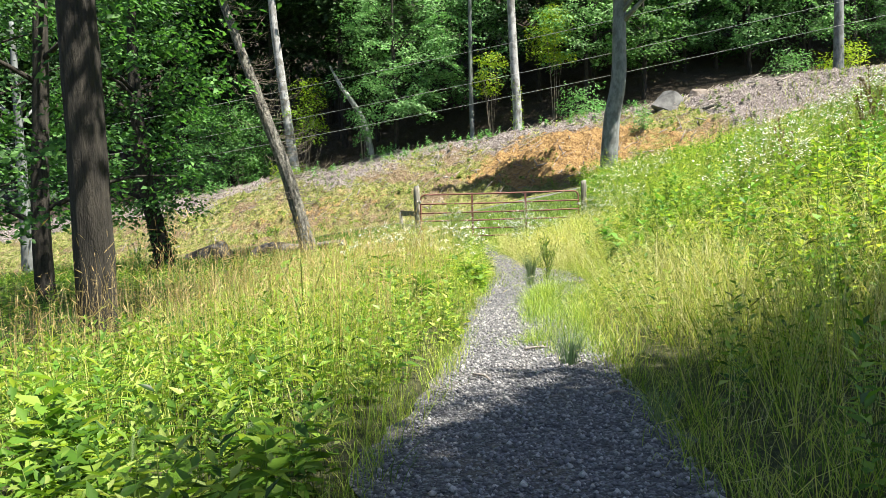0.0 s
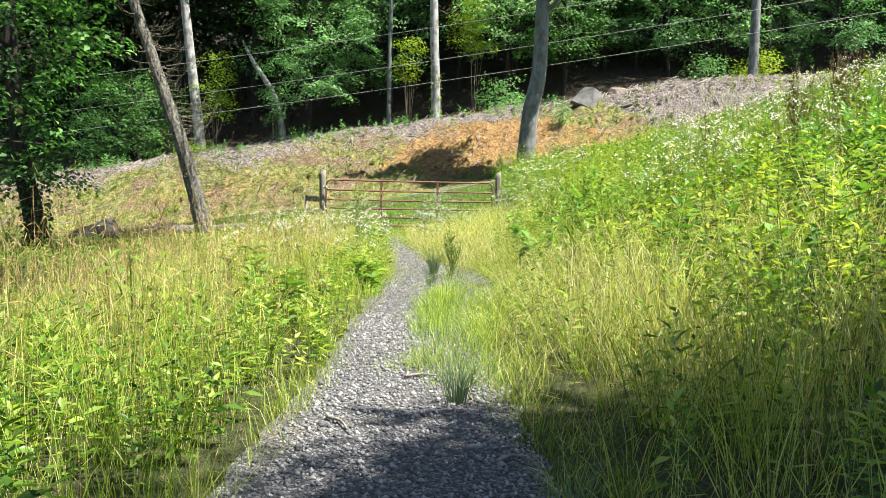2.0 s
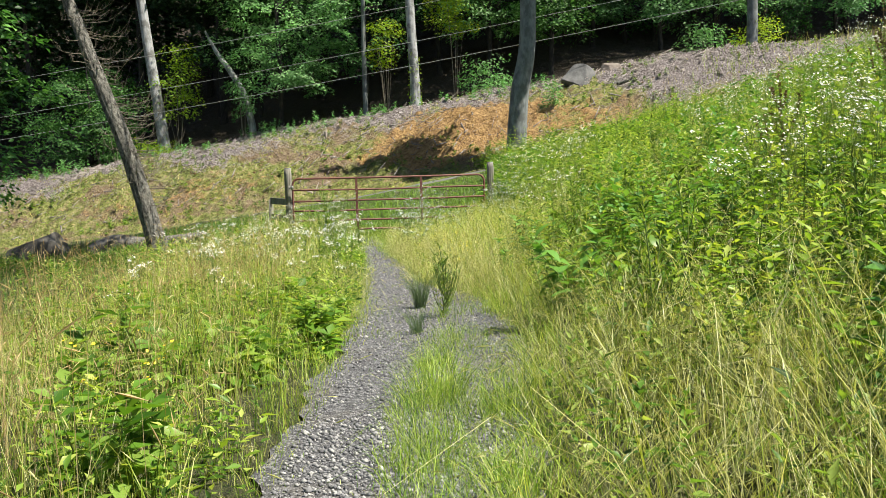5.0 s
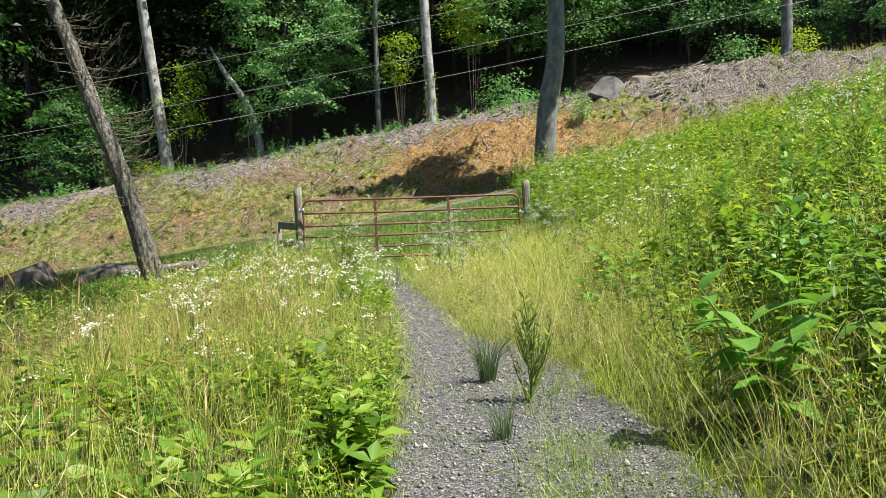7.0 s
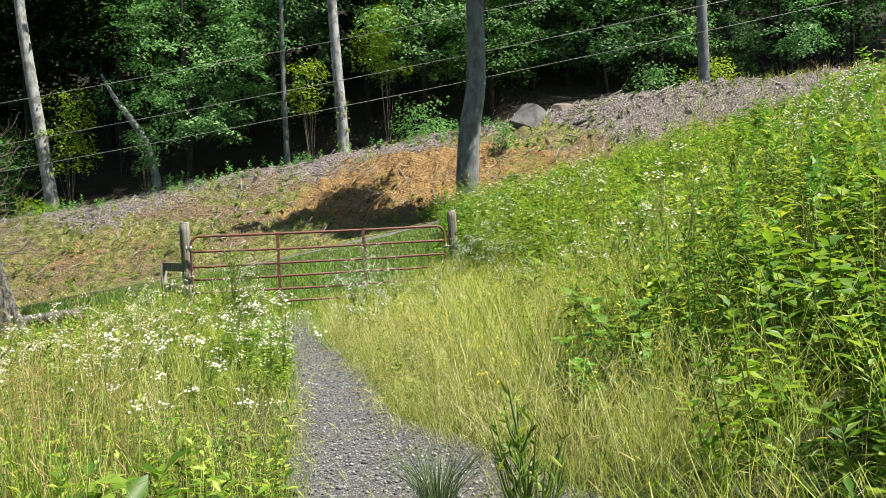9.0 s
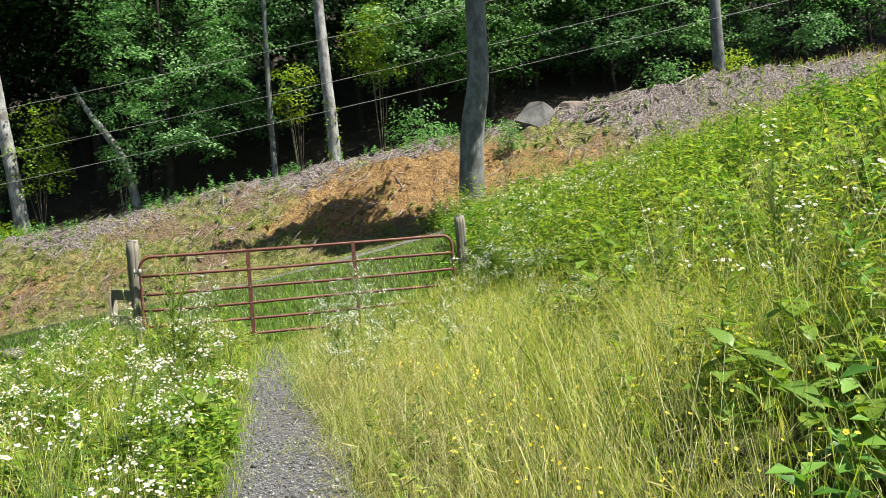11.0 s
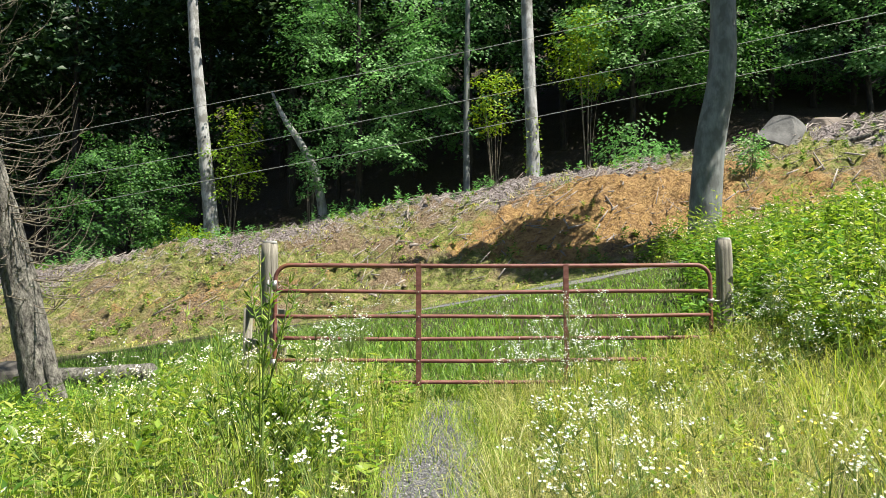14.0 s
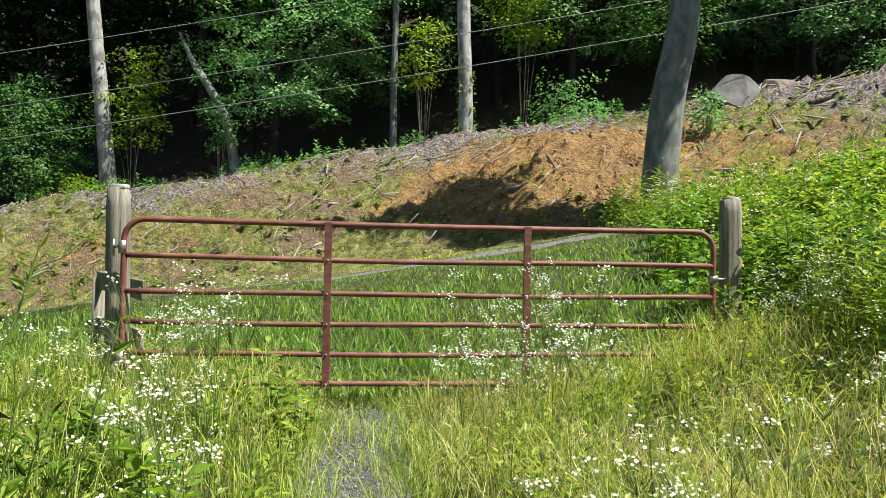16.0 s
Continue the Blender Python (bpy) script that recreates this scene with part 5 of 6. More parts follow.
def weeds():
    U = rng.uniform
    bx = U(-22, 22, 2400)
    be = U(-13, 0.5, 2400)
    by = edge_y(bx) + be
    keep = wobble(bx, by, 0.9, 61) + U(-0.3, 0.3, 2400) > 0.12 + 0.5 * smooth(4.5, 1.0, np.hypot((bx - 5.8) * 0.9, (be + 8.0) * 1.5))
    bx, by = bx[keep], by[keep]
    stuff("bank_weeds", herbs_mesh("bank_weeds", bx, by, U(0.08, 0.35, len(bx)), 16, HERB, 0.11, 0.45), "low leafy weeds rooted on the bank", "weeds")

    def herd(name, n, box, keep, h, k, mat, leaf, slim, label):
        x, y = scatter(n, *box, keep)
        free = clear_of(x, y)
        x, y = x[free], y[free]
        hh = U(*h, len(x))
        stuff(name, herbs_mesh(name, x, y, hh, k, mat, leaf, slim), label, "weeds")
        stuff(name + "_stems", stems_mesh(name + "_stems", x, y, hh, U(0.004, 0.008, len(x)), STEM), "green stems of leafy weeds", "weeds")

    herd("shade_herbs", 280, (1.7, 5.0, 2.0, 9.5), lambda a, b: a > right_edge(b) + 0.1, (0.25, 0.6), 20, HERB, 0.075, 0.36, "leafy weeds in the shade beside the gravel")
    herd("leafy_weeds", 1050, (-3.5, 0.2, 1.5, 7.6), off_track(-0.12), (0.25, 0.55), 16, HERB, 0.075, 0.35, "leafy green weeds beside the shaded track")
    herd("slope_weeds", 2000, (2.1, 6.5, 1.5, 27.0), lambda a, b: (a > right_edge(b) + 0.3 + 0.8 * smooth(13.0, 15.5, b) + 1.7 * smooth(16.2, 17.8, b)) & (wobble(a, b, 0.9, 11) > -0.4 + 0.75 * smooth(10.0, 7.5, b)), (0.45, 1.0), 28, HERB, 0.078, 0.38, "dense leafy weeds covering the slope")
    herd("slope_thicket", 360, (2.6, 7.5, 7.5, 19.0), lambda a, b: (a > right_edge(b) + 0.7 + 0.9 * smooth(12.5, 15, b) + 1.6 * smooth(16.2, 17.8, b)) & (wobble(a, b, 1.3, 81) > 0.05), (0.6, 1.15), 34, BROAD, 0.12, 0.45, "dark thicket of broad-leaved weeds on the slope")
    herd("upper_weeds", 1300, (6.0, 13.0, 6.0, 34.0), lambda a, b: wobble(a, b, 0.6, 12) > -0.2, (0.35, 0.8), 20, HERB, 0.11, 0.42, "dense leafy weeds on the upper slope")
    herd("verge_herbs", 1700, (-2.2, 0.8, 6.5, 26.0), lambda a, b: (a < left_edge(b) - 0.03) & (wobble(a, b, 1.4, 17) > -0.4), (0.15, 0.5), 14, HERB, 0.065, 0.4, "small leafy herbs mixed into the verge")
    herd("gate_weeds", 700, (-4.5, -0.6, 17.0, 28.0), lambda a, b: wobble(a, b, 1.0, 13) > -0.1, (0.3, 0.75), 18, HERB, 0.10, 0.38, "leafy green weeds beside the gate")
    herd("post_weeds", 420, (4.3, 8.5, 26.2, 33.4), lambda a, b: (a > 4.5 + 0.16 * (b - 26)) & (wobble(a, b, 1.2, 71) > -0.45), (0.25, 0.65), 22, HERB, 0.10, 0.38, "tall leafy weeds behind the gate post")
    herd("gate_herbs", 800, (1.6, 5.2, 16.5, 26.0), lambda a, b: (a > right_edge(b)) & (wobble(a, b, 1.5, 91) > -0.3), (0.15, 0.5), 16, HERB, 0.06, 0.4, "small leafy herbs in the dry grass")
    herd("shade_weeds", 1300, (-13, -3.2, 4.0, 28.0), None, (0.2, 0.5), 14, HERB, 0.10, 0.4, "low green plants in the tree shade")
    x0 = U(-22, 16, 520)
    e0 = U(-5.5, 0.9, 520)
    k = (wobble(x0, e0, 1.2, 15) > 0.0) & ((x0 < 10) | (x0 > 16))
    x0, y0 = x0[k], edge_y(x0[k]) + e0[k]
    hh = U(0.25, 0.8, len(x0))
    stuff("edge_weeds", herbs_mesh("edge_weeds", x0, y0, hh, 16, FOREST_LIT, 0.16, 0.45), "leafy seedlings along the forest edge", "weeds")


weeds()


def flower_field(name, x, y, h, heads, radius, label, petal=PETAL):
    """Many-headed small daisies: stems, white ray discs and yellow centres."""
    n = len(x)
    k = heads
    bx, by = np.repeat(x, k), np.repeat(y, k)
    tuft = rng.integers(0, 3, n * k)
    three = lambda q: q[np.repeat(np.arange(n), k), tuft]
    px = bx + three(rng.normal(0, 0.075, (n, 3))) + rng.normal(0, 0.026, n * k)
    py = by + three(rng.normal(0, 0.075, (n, 3))) + rng.normal(0, 0.026, n * k)
    pz = height(bx, by) + np.repeat(h, k) * three(rng.uniform(0.8, 1.06, (n, 3))) + rng.normal(0, 0.014, n * k)
    c = np.stack([px, py, pz], -1)
    nrm = unit(np.stack([rng.normal(0.1, 0.45, n * k), rng.normal(-0.35, 0.45, n * k), np.ones(n * k)], -1))
    a = unit(np.cross(nrm, np.array([0.3, 1, 0.1])))
    b = np.cross(nrm, a)
    r = rng.uniform(0.7, 1.2, n * k) * radius
    m = 10
    ang = np.arange(m) * 2 * np.pi / m
    rr = np.where(np.arange(m) % 2 == 0, 1.0, 0.72)
    ring = c[:, None, :] + (a[:, None, :] * (np.cos(ang) * rr)[None, :, None] + b[:, None, :] * (np.sin(ang) * rr)[None, :, None]) * r[:, None, None] + nrm[:, None, :] * (r * 0.12)[:, None, None]
    v = np.concatenate([c[:, None, :], ring], 1).reshape(-1, 3)
    o = np.arange(n * k)[:, None] * (m + 1)
    i = np.arange(m)[None, :]
    tris = np.stack([np.broadcast_to(o, (n * k, m)), o + 1 + i, o + 1 + (i + 1) % m], -1).reshape(-1, 3)
    stuff(name, mesh_from(name, v, [tris], petal), label, "flowers")
    m2 = 6
    ang = np.arange(m2) * 2 * np.pi / m2
    ring = c[:, None, :] + (a[:, None, :] * np.cos(ang)[None, :, None] + b[:, None, :] * np.sin(ang)[None, :, None]) * (r * 0.3)[:, None, None] + nrm[:, None, :] * (r * 0.14)[:, None, None]
    v = np.concatenate([(c + nrm * (r * 0.34)[:, None])[:, None, :], ring], 1).reshape(-1, 3)
    o = np.arange(n * k)[:, None] * (m2 + 1)
    i = np.arange(m2)[None, :]
    tris = np.stack([np.broadcast_to(o, (n * k, m2)), o + 1 + i, o + 1 + (i + 1) % m2], -1).reshape(-1, 3)
    stuff(name + "_centres", mesh_from(name + "_centres", v, [tris], YOLK), "yellow centres of the small daisies", "flowers")
    # one stem to each plant, forking to its heads
    foot = np.stack([x, y, height(x, y)], -1)
    fork = foot + np.stack([rng.normal(0, 0.02, n), rng.normal(0, 0.02, n), h * 0.72], -1)
    a0, a1 = np.concatenate([foot, np.repeat(fork, k, 0)]), np.concatenate([fork, c])
    wd = np.concatenate([np.full(n, 0.0022), np.full(n * k, 0.0009)])
    th = rng.uniform(0, np.pi, len(wd))
    s = np.stack([np.cos(th) * wd, np.sin(th) * wd, np.zeros(len(wd))], -1)
    v = np.stack([a0 - s, a0 + s, a1 + s * 0.6, a1 - s * 0.6], 1).reshape(-1, 3)
    o = np.arange(len(wd)) * 4
    stuff(name + "_stems", mesh_from(name + "_stems", v, [np.stack([o, o + 1, o + 2, o + 3], -1)], STEM), "thin green daisy stems", "flowers")


def flowers():
    U = rng.uniform
    x, y = scatter(290, -2.4, 0.75, 12.5, 25.4, lambda a, b: (a < left_edge(b) - 0.02) & (wobble(a, b, 1.5, 21) > 0.05) & (a > -0.7 - 1.6 * smooth(15, 18, b)))
    flower_field("white_daisies", x, y, U(0.32, 0.9, len(x)) * (1 - 0.4 * smooth(-1.0, -2.4, x)), 30, 0.0068, "white daisy fleabane beside the track")
    x, y = scatter(190, -1.7, 0.85, 12.5, 24.5, lambda a, b: (a < left_edge(b) - 0.02) & (wobble(a, b, 2.1, 25) > -0.15))
    flower_field("track_daisies", x, y, U(0.35, 0.95, len(x)), 34, 0.0080, "dense white daisy fleabane along the gravel")
    x, y = scatter(360, 1.45, 4.6, 19.0, 25.4, lambda a, b: wobble(a, b, 1.6, 22) > 0.05)
    flower_field("gate_daisies", x, y, U(0.4, 0.8, len(x)), 30, 0.0068, "white daisy fleabane before the gate")
    x, y = scatter(1700, 2.9, 8.5, 8.0, 27.0, lambda a, b: wobble(a, b, 0.8, 23) > -0.02 + 0.4 * smooth(16, 21, b))
    flower_field("slope_daisies", x, y, U(0.85, 1.4, len(x)), 18, 0.0092, "white daisy fleabane among the slope weeds")
    cx = np.concatenate([np.full(30, 0.05), np.full(30, 2.0)])
    cy = np.concatenate([np.full(30, 23.2), np.full(30, 24.2)])
    flower_field("tall_daisies", cx + rng.normal(0, 0.2, 60), cy + rng.normal(0, 0.4, 60), U(0.5, 1.15, 60), 30, 0.0072, "tall white daisy clump against the gate")
    x, y = scatter(90, 4.4, 7.5, 26.2, 32.0)
    flower_field("bank_foot_daisies", x, y, U(0.5, 0.8, len(x)), 14, 0.011, "white daisy fleabane behind the gate post")
    x, y = scatter(12, -0.7, -0.1, 9.2, 10.4)
    flower_field("buttercups", x, y, U(0.3, 0.45, len(x)), 4, 0.010, "yellow buttercups in the verge grass", YOLK)
    x, y = scatter(110, 1.8, 3.2, 14.5, 21.0)
    flower_field("yellow_flowers", x, y, U(0.3, 0.55, len(x)), 5, 0.008, "small yellow flowers in the dry grass", YOLK)


flowers()


# ---- single plants ----
LEAF_MESH = {}


def leaf_blade(mat, L, W):
    """A broad pointed leaf with a raised rim, its stalk end at the origin."""
    key = (mat.name, L, W)
    if key not in LEAF_MESH:
        n = 6
        v, q = [], []
        for i in range(n):
            f = i / (n - 1)
            w = W * 0.5 * math.sin(math.pi * min(1, f ** 0.75 * 0.97 + 0.03)) + 0.002
            z = -0.35 * L * f * f
            v += [(L * f, -w, z + 0.22 * w), (L * f, 0, z), (L * f, w, z + 0.22 * w)]
        for i in range(n - 1):
            a = i * 3
            q += [(a, a + 1, a + 4, a + 3), (a + 1, a + 2, a + 5, a + 4)]
        LEAF_MESH[key] = mesh_from("leaf", v, [q], mat, True)
    return LEAF_MESH[key]


def broad_plant(x, y, h, n, L, label, mat=BROAD, stems=3, spread=0.22):
    top = empty("broadleaf_weed", pose(x, y, hz(x, y)), label, "weed", "broadleaf weeds")
    for s in range(stems):
        a = s * 2.2 + 0.5
        end = np.array([spread * math.cos(a), spread * math.sin(a), h * rng.uniform(0.75, 1.0)])
        line = curve_line([(0, 0, -0.03), end * np.array([0.3, 0.3, 0.5]), end], 8)
        part("stem", Tubes().add(line, np.linspace(0.011, 0.004, 8), 6).mesh("stem", STEM), top)
        for k in range(n // stems):
            f = 0.25 + 0.75 * (k + 0.5) / (n // stems)
            i = f * 7
            p = line[int(i)] + (line[min(int(i) + 1, 7)] - line[int(i)]) * (i % 1)
            ob = part("leaf", leaf_blade(mat, L, L * 0.62), top)
            sc = rng.uniform(0.65, 1.15) * (1.1 - 0.4 * f)
            ob.matrix_local = pose(*p, 0, rng.uniform(-35, 15) - 25 * (f > 0.9), math.degrees(a + k * 2.4) + rng.uniform(-25, 25)) @ Matrix.Diagonal((sc, sc, sc, 1))
    return top


broad_plant(2.55, 11.45, 0.74, 65, 0.25, "bushy weed with broad drooping green leaves", BROAD, 5, 0.34)
broad_plant(2.8, 10.7, 0.65, 30, 0.17, "young broad-leaved weed with bright leaves", HERB)
broad_plant(2.93, 15.95, 0.82, 24, 0.2, "broad-leaved weed standing in the slope grass", HERB, 1, 0.05)
broad_plant(3.12, 15.4, 0.6, 44, 0.23, "spreading broad-leaved weed with large bright leaves", HERB, 4, 0.4)
broad_plant(3.5, 15.8, 0.6, 40, 0.2, "spreading broad-leaved weed with large bright leaves", HERB, 4, 0.35)
broad_plant(-1.5, 9.0, 0.75, 34, 0.14, "pale green leafy weed in the tall verge grass", HERB, 4, 0.25)
broad_plant(4.2, 19.8, 0.8, 36, 0.17, "broad-leaved weed standing in the slope grass", HERB)
broad_plant(-0.9, 7.65, 0.72, 24, 0.15, "leafy weed with pale green leaves in the verge", HERB)
broad_plant(-0.75, 10.9, 0.72, 14, 0.16, "single young weed with bright upright leaves", HERB, 1, 0.03)


def tall_weed(x, y, h, n, label, mat, leafy=True, name="tall_weed", wide=0.42, full=1.0):
    """A branched upright weed with narrow leaves or seed clusters."""
    top = empty(name, pose(x, y, hz(x, y)), label, "weed", "tall weeds")
    bark = STEM if leafy else RUST_STEM
    main = curve_line([(0, 0, -0.03), (0.02, 0, h * 0.5), (-0.02, 0.02, h)], 10)
    part("stem", Tubes().add(main, np.linspace(0.010, 0.003, 10), 6, 0, False).mesh("stem", bark), top)
    lines = [main]
    for k in range(n):
        f = rng.uniform(0.05, 0.75)
        p = main[int(f * 9)]
        a = k * 2.4
        L = h * (1 - f) * rng.uniform(0.45, 0.8)
        d = np.array([math.cos(a) * wide, math.sin(a) * wide, 1.0])
        line = curve_line([p, p + d * L * 0.5 + np.array([d[0], d[1], 0]) * L * 0.15, p + d * L], 7)
        part("branch", Tubes().add(line, np.linspace(0.006, 0.002, 7), 5, 0, False).mesh("branch", bark), top)
        lines.append(line)
    P, A = [], []
    for line in lines:
        for j in range(int(full * (90 if line is main else 44))):
            f = rng.uniform(0.05, 1) * (len(line) - 1)
            i = min(int(f), len(line) - 2)
            P.append(line[i] + (line[i + 1] - line[i]) * (f - i))
            a = rng.uniform(0, 6.28)
            A.append((math.cos(a), math.sin(a), rng.uniform(0.3, 1.6)))
    P, A = np.array(P), np.array(A)
    L = rng.uniform(0.03, 0.075, len(P)) if leafy else rng.uniform(0.02, 0.045, len(P))
    spike = part("foliage" if leafy else "seed_spike", leaves_mesh("narrow_leaves", P, A, rng.normal(0, 1, (len(P), 3)), L, L * (0.22 if leafy else 0.7), mat), top)
    tagged(spike, kind="stuff")
    return top


tall_weed(0.02, 21.2, 1.55, 26, "tall branching green weed beside the gate", HERB, wide=0.4, full=0.6)
tall_weed(0.12, 21.35, 0.8, 22, "bushy green weed at the foot of a taller one", HERB, wide=0.6)
tall_weed(1.58, 12.68, 0.7, 38, "dark twiggy weed growing out of the gravel", HERB, wide=0.42, full=0.15)
tall_weed(-8.7, 23.2, 1.3, 14, "small dark upright sapling in the shade", FOREST)
for _x, _y, _h in ((5.75, 12.0, 0.95), (6.3, 12.1, 1.05), (6.7, 12.5, 0.9), (5.2, 13.4, 0.8), (7.3, 11.2, 1.0), (7.05, 14.5, 1.15), (8.3, 15.0, 1.2), (8.6, 15.9, 1.2)):
    tall_weed(_x, _y, _h + 0.45, 15, "dark seeding dock stalk above the slope grass", RUST_STEM, False, "dock_stalk")
for _x, _y, _h in ((2.47, 9.6, 1.0), (2.9, 10.2, 1.05), (3.5, 9.3, 0.9), (3.3, 12.6, 1.1), (3.9, 11.3, 1.1), (3.2, 14.2, 1.0), (4.9, 14.6, 1.1), (4.1, 17.3, 0.95), (5.4, 17.9, 1.1)):
    tall_weed(_x, _y, _h, 8, "tall slender weed above the slope growth", HERB)


def rush_tuft(x, y, h, n, label):
    """A tuft of fine round stems fanning out of one foot."""
    top = empty("rush_tuft", pose(x, y, hz(x, y)), label, "grass tuft", "rush tufts")
    for k in range(3):
        tb = Tubes()
        for j in range(n // 3):
            a, out = rng.uniform(0, 6.28), rng.uniform(0.05, 0.55)
            hh = h * rng.uniform(0.55, 1.0)
            d = np.array([math.cos(a), math.sin(a), 0.0])
            foot = d * rng.uniform(0, 0.05)
            tb.add([foot + (0, 0, -0.02), foot + d * out * hh * 0.4 + (0, 0, hh * 0.6), foot + d * out * hh * (1.0 + rng.uniform(0, 0.5)) + (0, 0, hh)], [0.0022, 0.0018, 0.0008], 3, 0, False)
        part("stem_fan", tb.mesh("stem_fan", RUSH), top)
    return top


rush_tuft(1.12, 6.12, 0.26, 75, "dark wiry grass tuft rooted in the gravel")
rush_tuft(1.41, 13.4, 0.42, 120, "blue-green wiry rush tuft in the gravel")
rush_tuft(1.3, 11.9, 0.24, 60, "blue-green wiry rush tuft in the gravel")
rush_tuft(1.35, 4.6, 0.2, 40, "thin dark grass tuft rooted in the gravel")

for _x, _y, _a, _l in ((0.97, 6.72, 8, 0.2), (0.56, 5.75, -60, 0.22), (1.25, 5.2, 30, 0.14)):
    _st = new("stick", Tubes().add(curve_line([(-_l / 2, 0, 0), (0, 0.012, 0.008), (_l / 2, -0.01, 0)], 7), np.linspace(0.009, 0.005, 7), 6, 0.1).mesh("stick", BRUSH))
    _st.matrix_world = pose(_x, _y, hz(_x, _y) + 0.03, 0, 0, _a)
    tagged(_st, "short grey dead stick lying on the gravel", "stick", "sticks on the track")


# ---- weed clumps of the slope ----
SORTS = (
    ("goldenrod_clump", "upright clump of slim-leaved green goldenrod", HERB, 0.105, 0.22, 1.0, 30),
    ("bramble_clump", "dark green domed bramble clump on the slope", BROAD, 0.095, 0.62, 0.8, 26),
    ("nettle_clump", "bright green clump of toothed-leaved weeds", BRIGHT, 0.095, 0.42, 0.95, 26),
    ("seedling_clump", "fresh yellow-green clump of young broad leaves", BRIGHT, 0.14, 0.52, 0.75, 18),
)


def weed_clump(x, y, r, h, sort):
    """A dome of leafy stems, tallest in its middle."""
    name, label, mat, leaf, slim, tall, k = SORTS[sort]
    z0 = hz(x, y)
    top = empty(name, pose(x, y, z0), label, "weed clump", name.split("_")[0] + " clumps")
    n = int(7 + 26 * r * r)
    if y > 19:
        leaf, k = leaf * 1.35, int(k * 0.62)
    a = rng.uniform(0, 6.28, n)
    d = r * np.sqrt(rng.uniform(0, 1, n))
    px, py = d * np.cos(a), d * np.sin(a)
    foot = np.stack([px * 0.8, py * 0.8, height(x + px * 0.8, y + py * 0.8) - z0 - 0.03], -1)
    hh = h * tall * (1 - 0.55 * (d / r) ** 2) * rng.uniform(0.75, 1.15, n)
    tip = foot + np.stack([px * 0.35 + rng.normal(0, 0.05, n), py * 0.35 + rng.normal(0, 0.05, n), hh], -1)
    tb = Tubes()
    for i in range(n):
        tb.add([foot[i], (foot[i] + tip[i]) / 2 + rng.normal(0, 0.015, 3), tip[i]], [0.005, 0.004, 0.002], 3, 0, False)
    tagged(part("stem_clump", tb.mesh("stem_clump", STEM), top), kind="stuff")
    tt = 0.2 + 0.8 * (np.arange(k)[None, :] + rng.uniform(0, 1, (n, k))) / k
    p = foot[:, None, :] + (tip - foot)[:, None, :] * tt[:, :, None]
    ang = rng.uniform(0, 6.28, (n, 1)) + np.arange(k)[None, :] * 2.4 + rng.normal(0, 0.3, (n, k))
    rise = 0.1 + 0.7 * tt ** 3 + rng.normal(0, 0.2, (n, k)) - (0.25 if slim > 0.4 else 0.0)
    along = np.stack([np.cos(ang), np.sin(ang), rise], -1).reshape(-1, 3)
    nrm = np.stack([-np.cos(ang) * 0.4, -np.sin(ang) * 0.4, np.ones_like(ang)], -1).reshape(-1, 3) + rng.normal(0, 0.22, (n * k, 3))
    size = (leaf * (1.2 - 0.6 * np.abs(tt - 0.45)) * rng.uniform(0.6, 1.3, (n, k))).ravel()
    leaves = part("foliage", leaves_mesh("clump_leaves", p.reshape(-1, 3), along, nrm, size, size * slim * rng.uniform(0.8, 1.2, n * k), mat), top)
    tagged(leaves, kind="stuff")


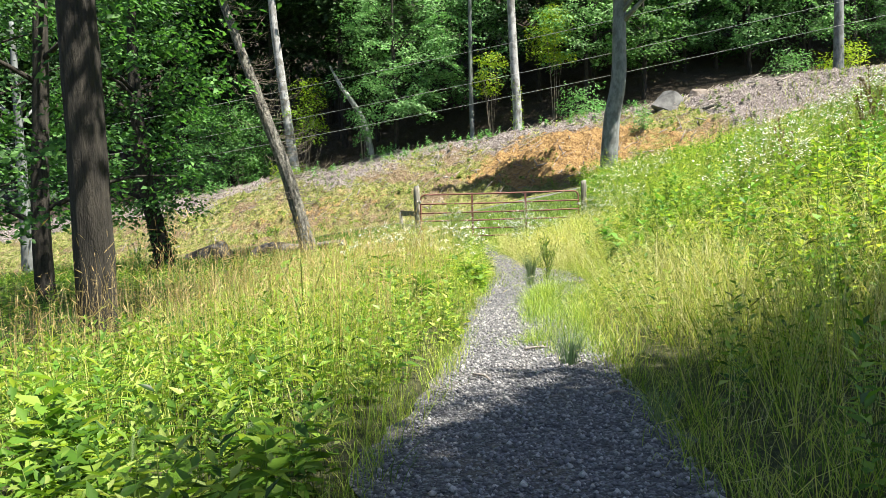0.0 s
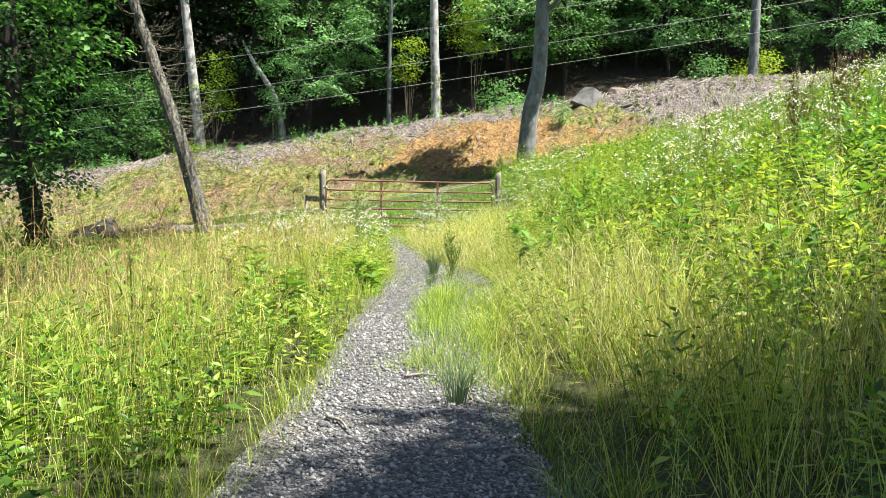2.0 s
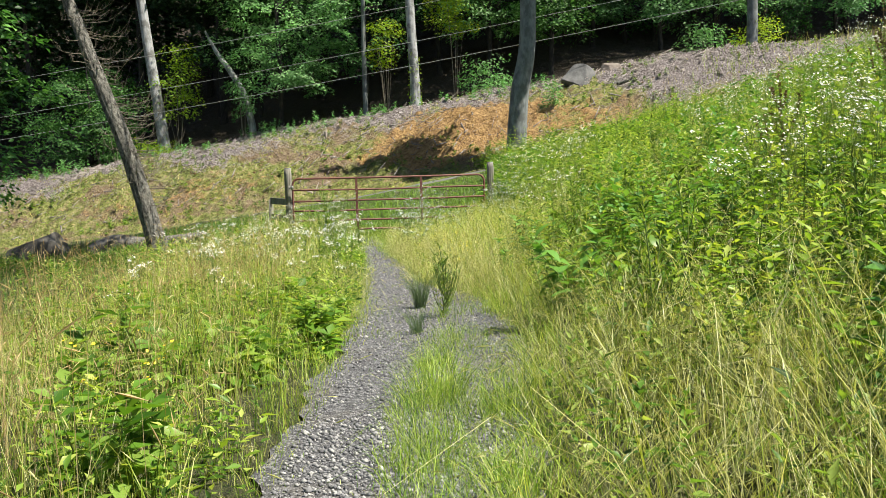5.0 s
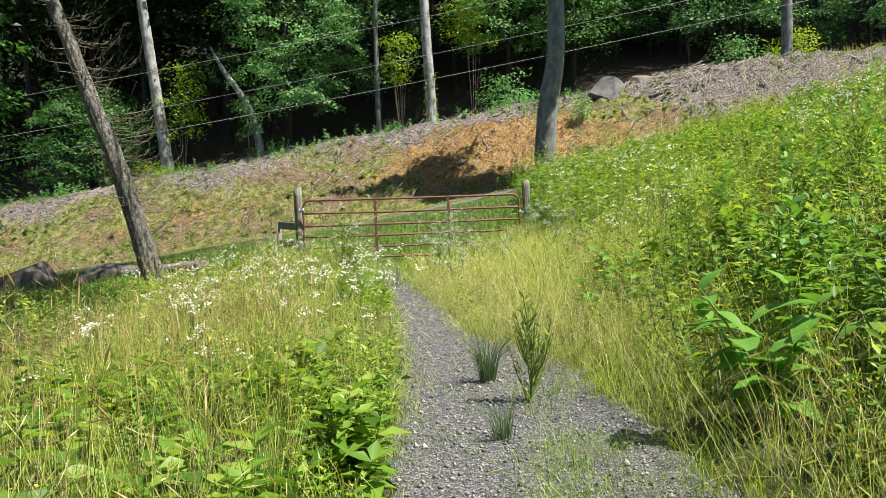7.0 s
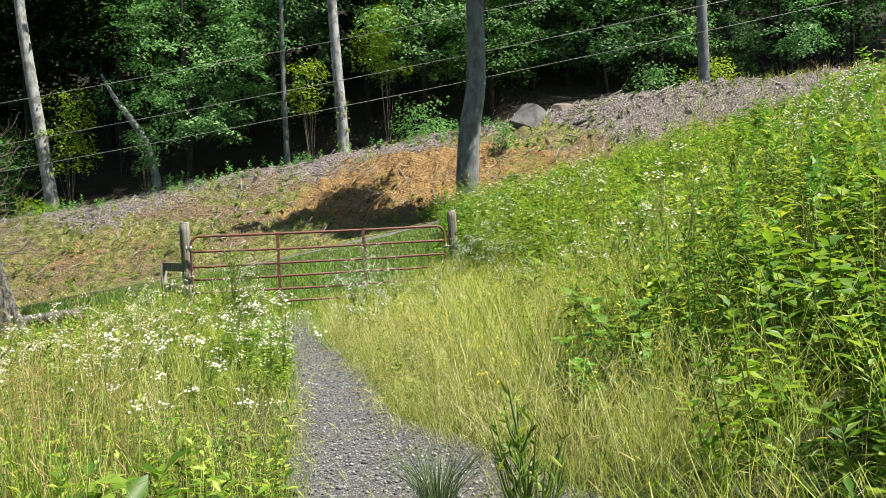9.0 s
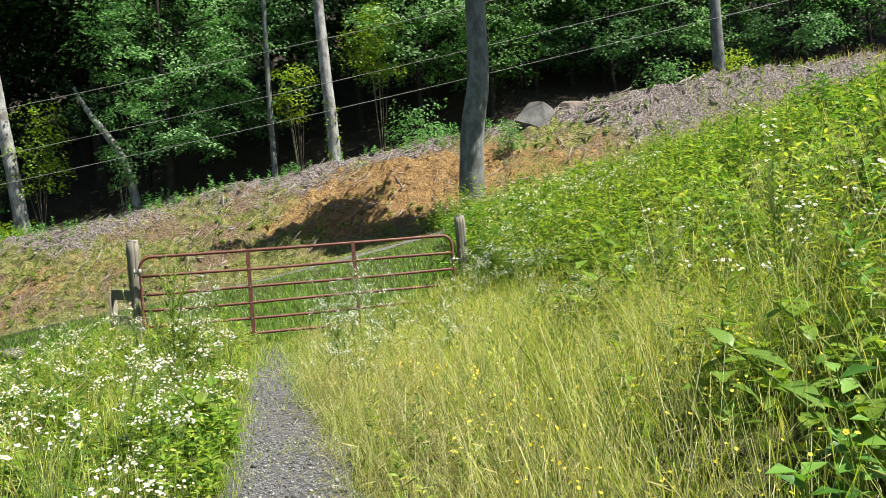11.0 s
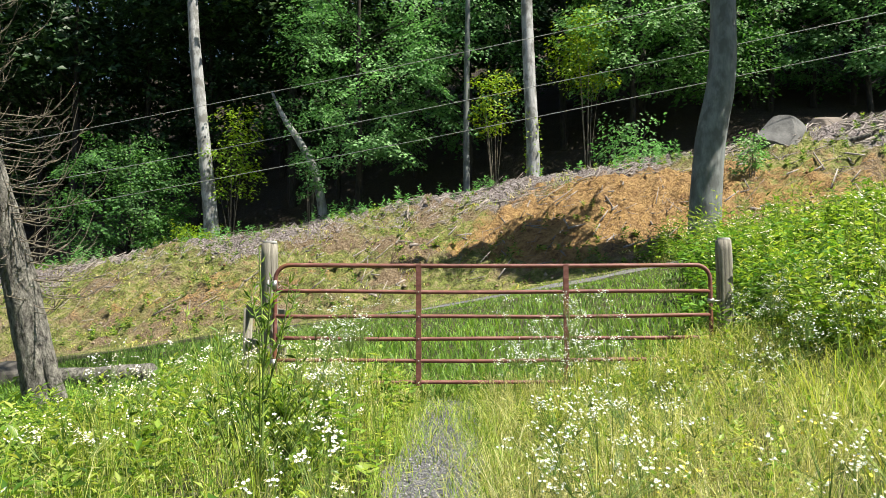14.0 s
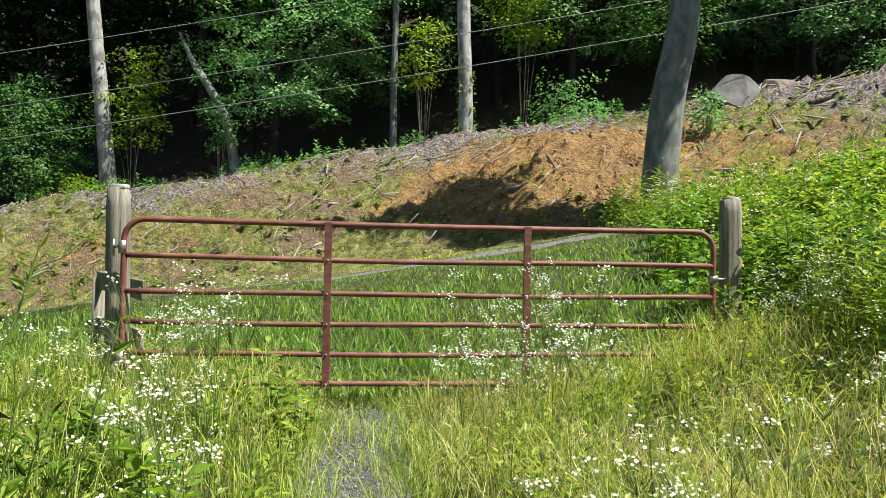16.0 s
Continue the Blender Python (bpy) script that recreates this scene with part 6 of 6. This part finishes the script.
def slope_clumps():
    spots = [(2.85, 14.7, 0.5, 0.8, 1), (2.95, 13.1, 0.5, 0.95, 2), (2.85, 12.2, 0.4, 0.8, 0), (3.15, 10.9, 0.5, 0.85, 2), (3.9, 19.7, 0.55, 0.75, 3), (5.6, 21.6, 0.7, 0.95, 3), (5.2, 28.0, 0.5, 0.6, 3), (6.6, 30.6, 0.6, 0.5, 3)]
    tries = rng.uniform(0, 1, (12000, 5))
    for u in tries:
        x, y = 2.2 + 11.3 * u[0] ** 1.35, 5.0 + 31.0 * u[1]
        r = 0.3 + 0.45 * u[2] + 0.25 * float(smooth(16, 24, y))
        inner = float(right_edge(y)) + 0.75 + 0.75 * float(smooth(13.0, 15.5, y)) + 1.5 * float(smooth(16.2, 17.8, y)) - 0.3 * float(smooth(24, 26, y)) + 0.9 * float(smooth(27, 31, y)) + 0.7 * float(smooth(9.5, 7.5, y))
        if x - r * 0.6 < inner or y - edge_y(x) > -12.6 or x > 3.5 + 0.55 * y or (y < 11.5 and u[3] < 0.72):
            continue
        if wobble(x, y, 0.7, 33) < -0.5 or not clear_of(np.array([x]), np.array([y]))[0]:
            continue
        if any(math.hypot(x - q[0], y - q[1]) < 0.54 * (r + q[2]) for q in spots):
            continue
        sort = int(np.clip(np.floor(2.0 + 2.4 * wobble(x, y, 1.1, 77) + (u[4] - 0.5) * 2.2), 0, 3))
        spots.append((x, y, r, 0.6 + 0.7 * u[3], sort))
        if len(spots) > 460:
            break
    for q in spots:
        weed_clump(*q)


slope_clumps()


def verge_clumps():
    spots = [(-2.1, 21.0, 0.4, 0.6, 3), (-1.9, 19.0, 0.35, 0.55, 3), (-1.5, 23.6, 0.4, 0.6, 0), (-2.3, 25.0, 0.5, 0.6, 2)]
    for u in rng.uniform(0, 1, (1500, 5)):
        y = 3.0 + 23.5 * u[1]
        x = float(left_edge(y)) - 0.25 - 3.0 * u[0]
        r = 0.16 + 0.22 * u[2]
        if any(math.hypot(x - q[0], y - q[1]) < 0.9 * (r + q[2]) for q in spots) or wobble(x, y, 0.9, 63) < 0.05 or (7.5 < y < 14 and u[4] < 0.8) or not clear_of(np.array([x]), np.array([y]))[0]:
            continue
        spots.append((x, y, r, 0.4 + 0.4 * u[3], (0, 2, 2, 3)[int(u[4] * 4)]))
        if len(spots) > 70:
            break
    for q in spots:
        weed_clump(*q)


verge_clumps()
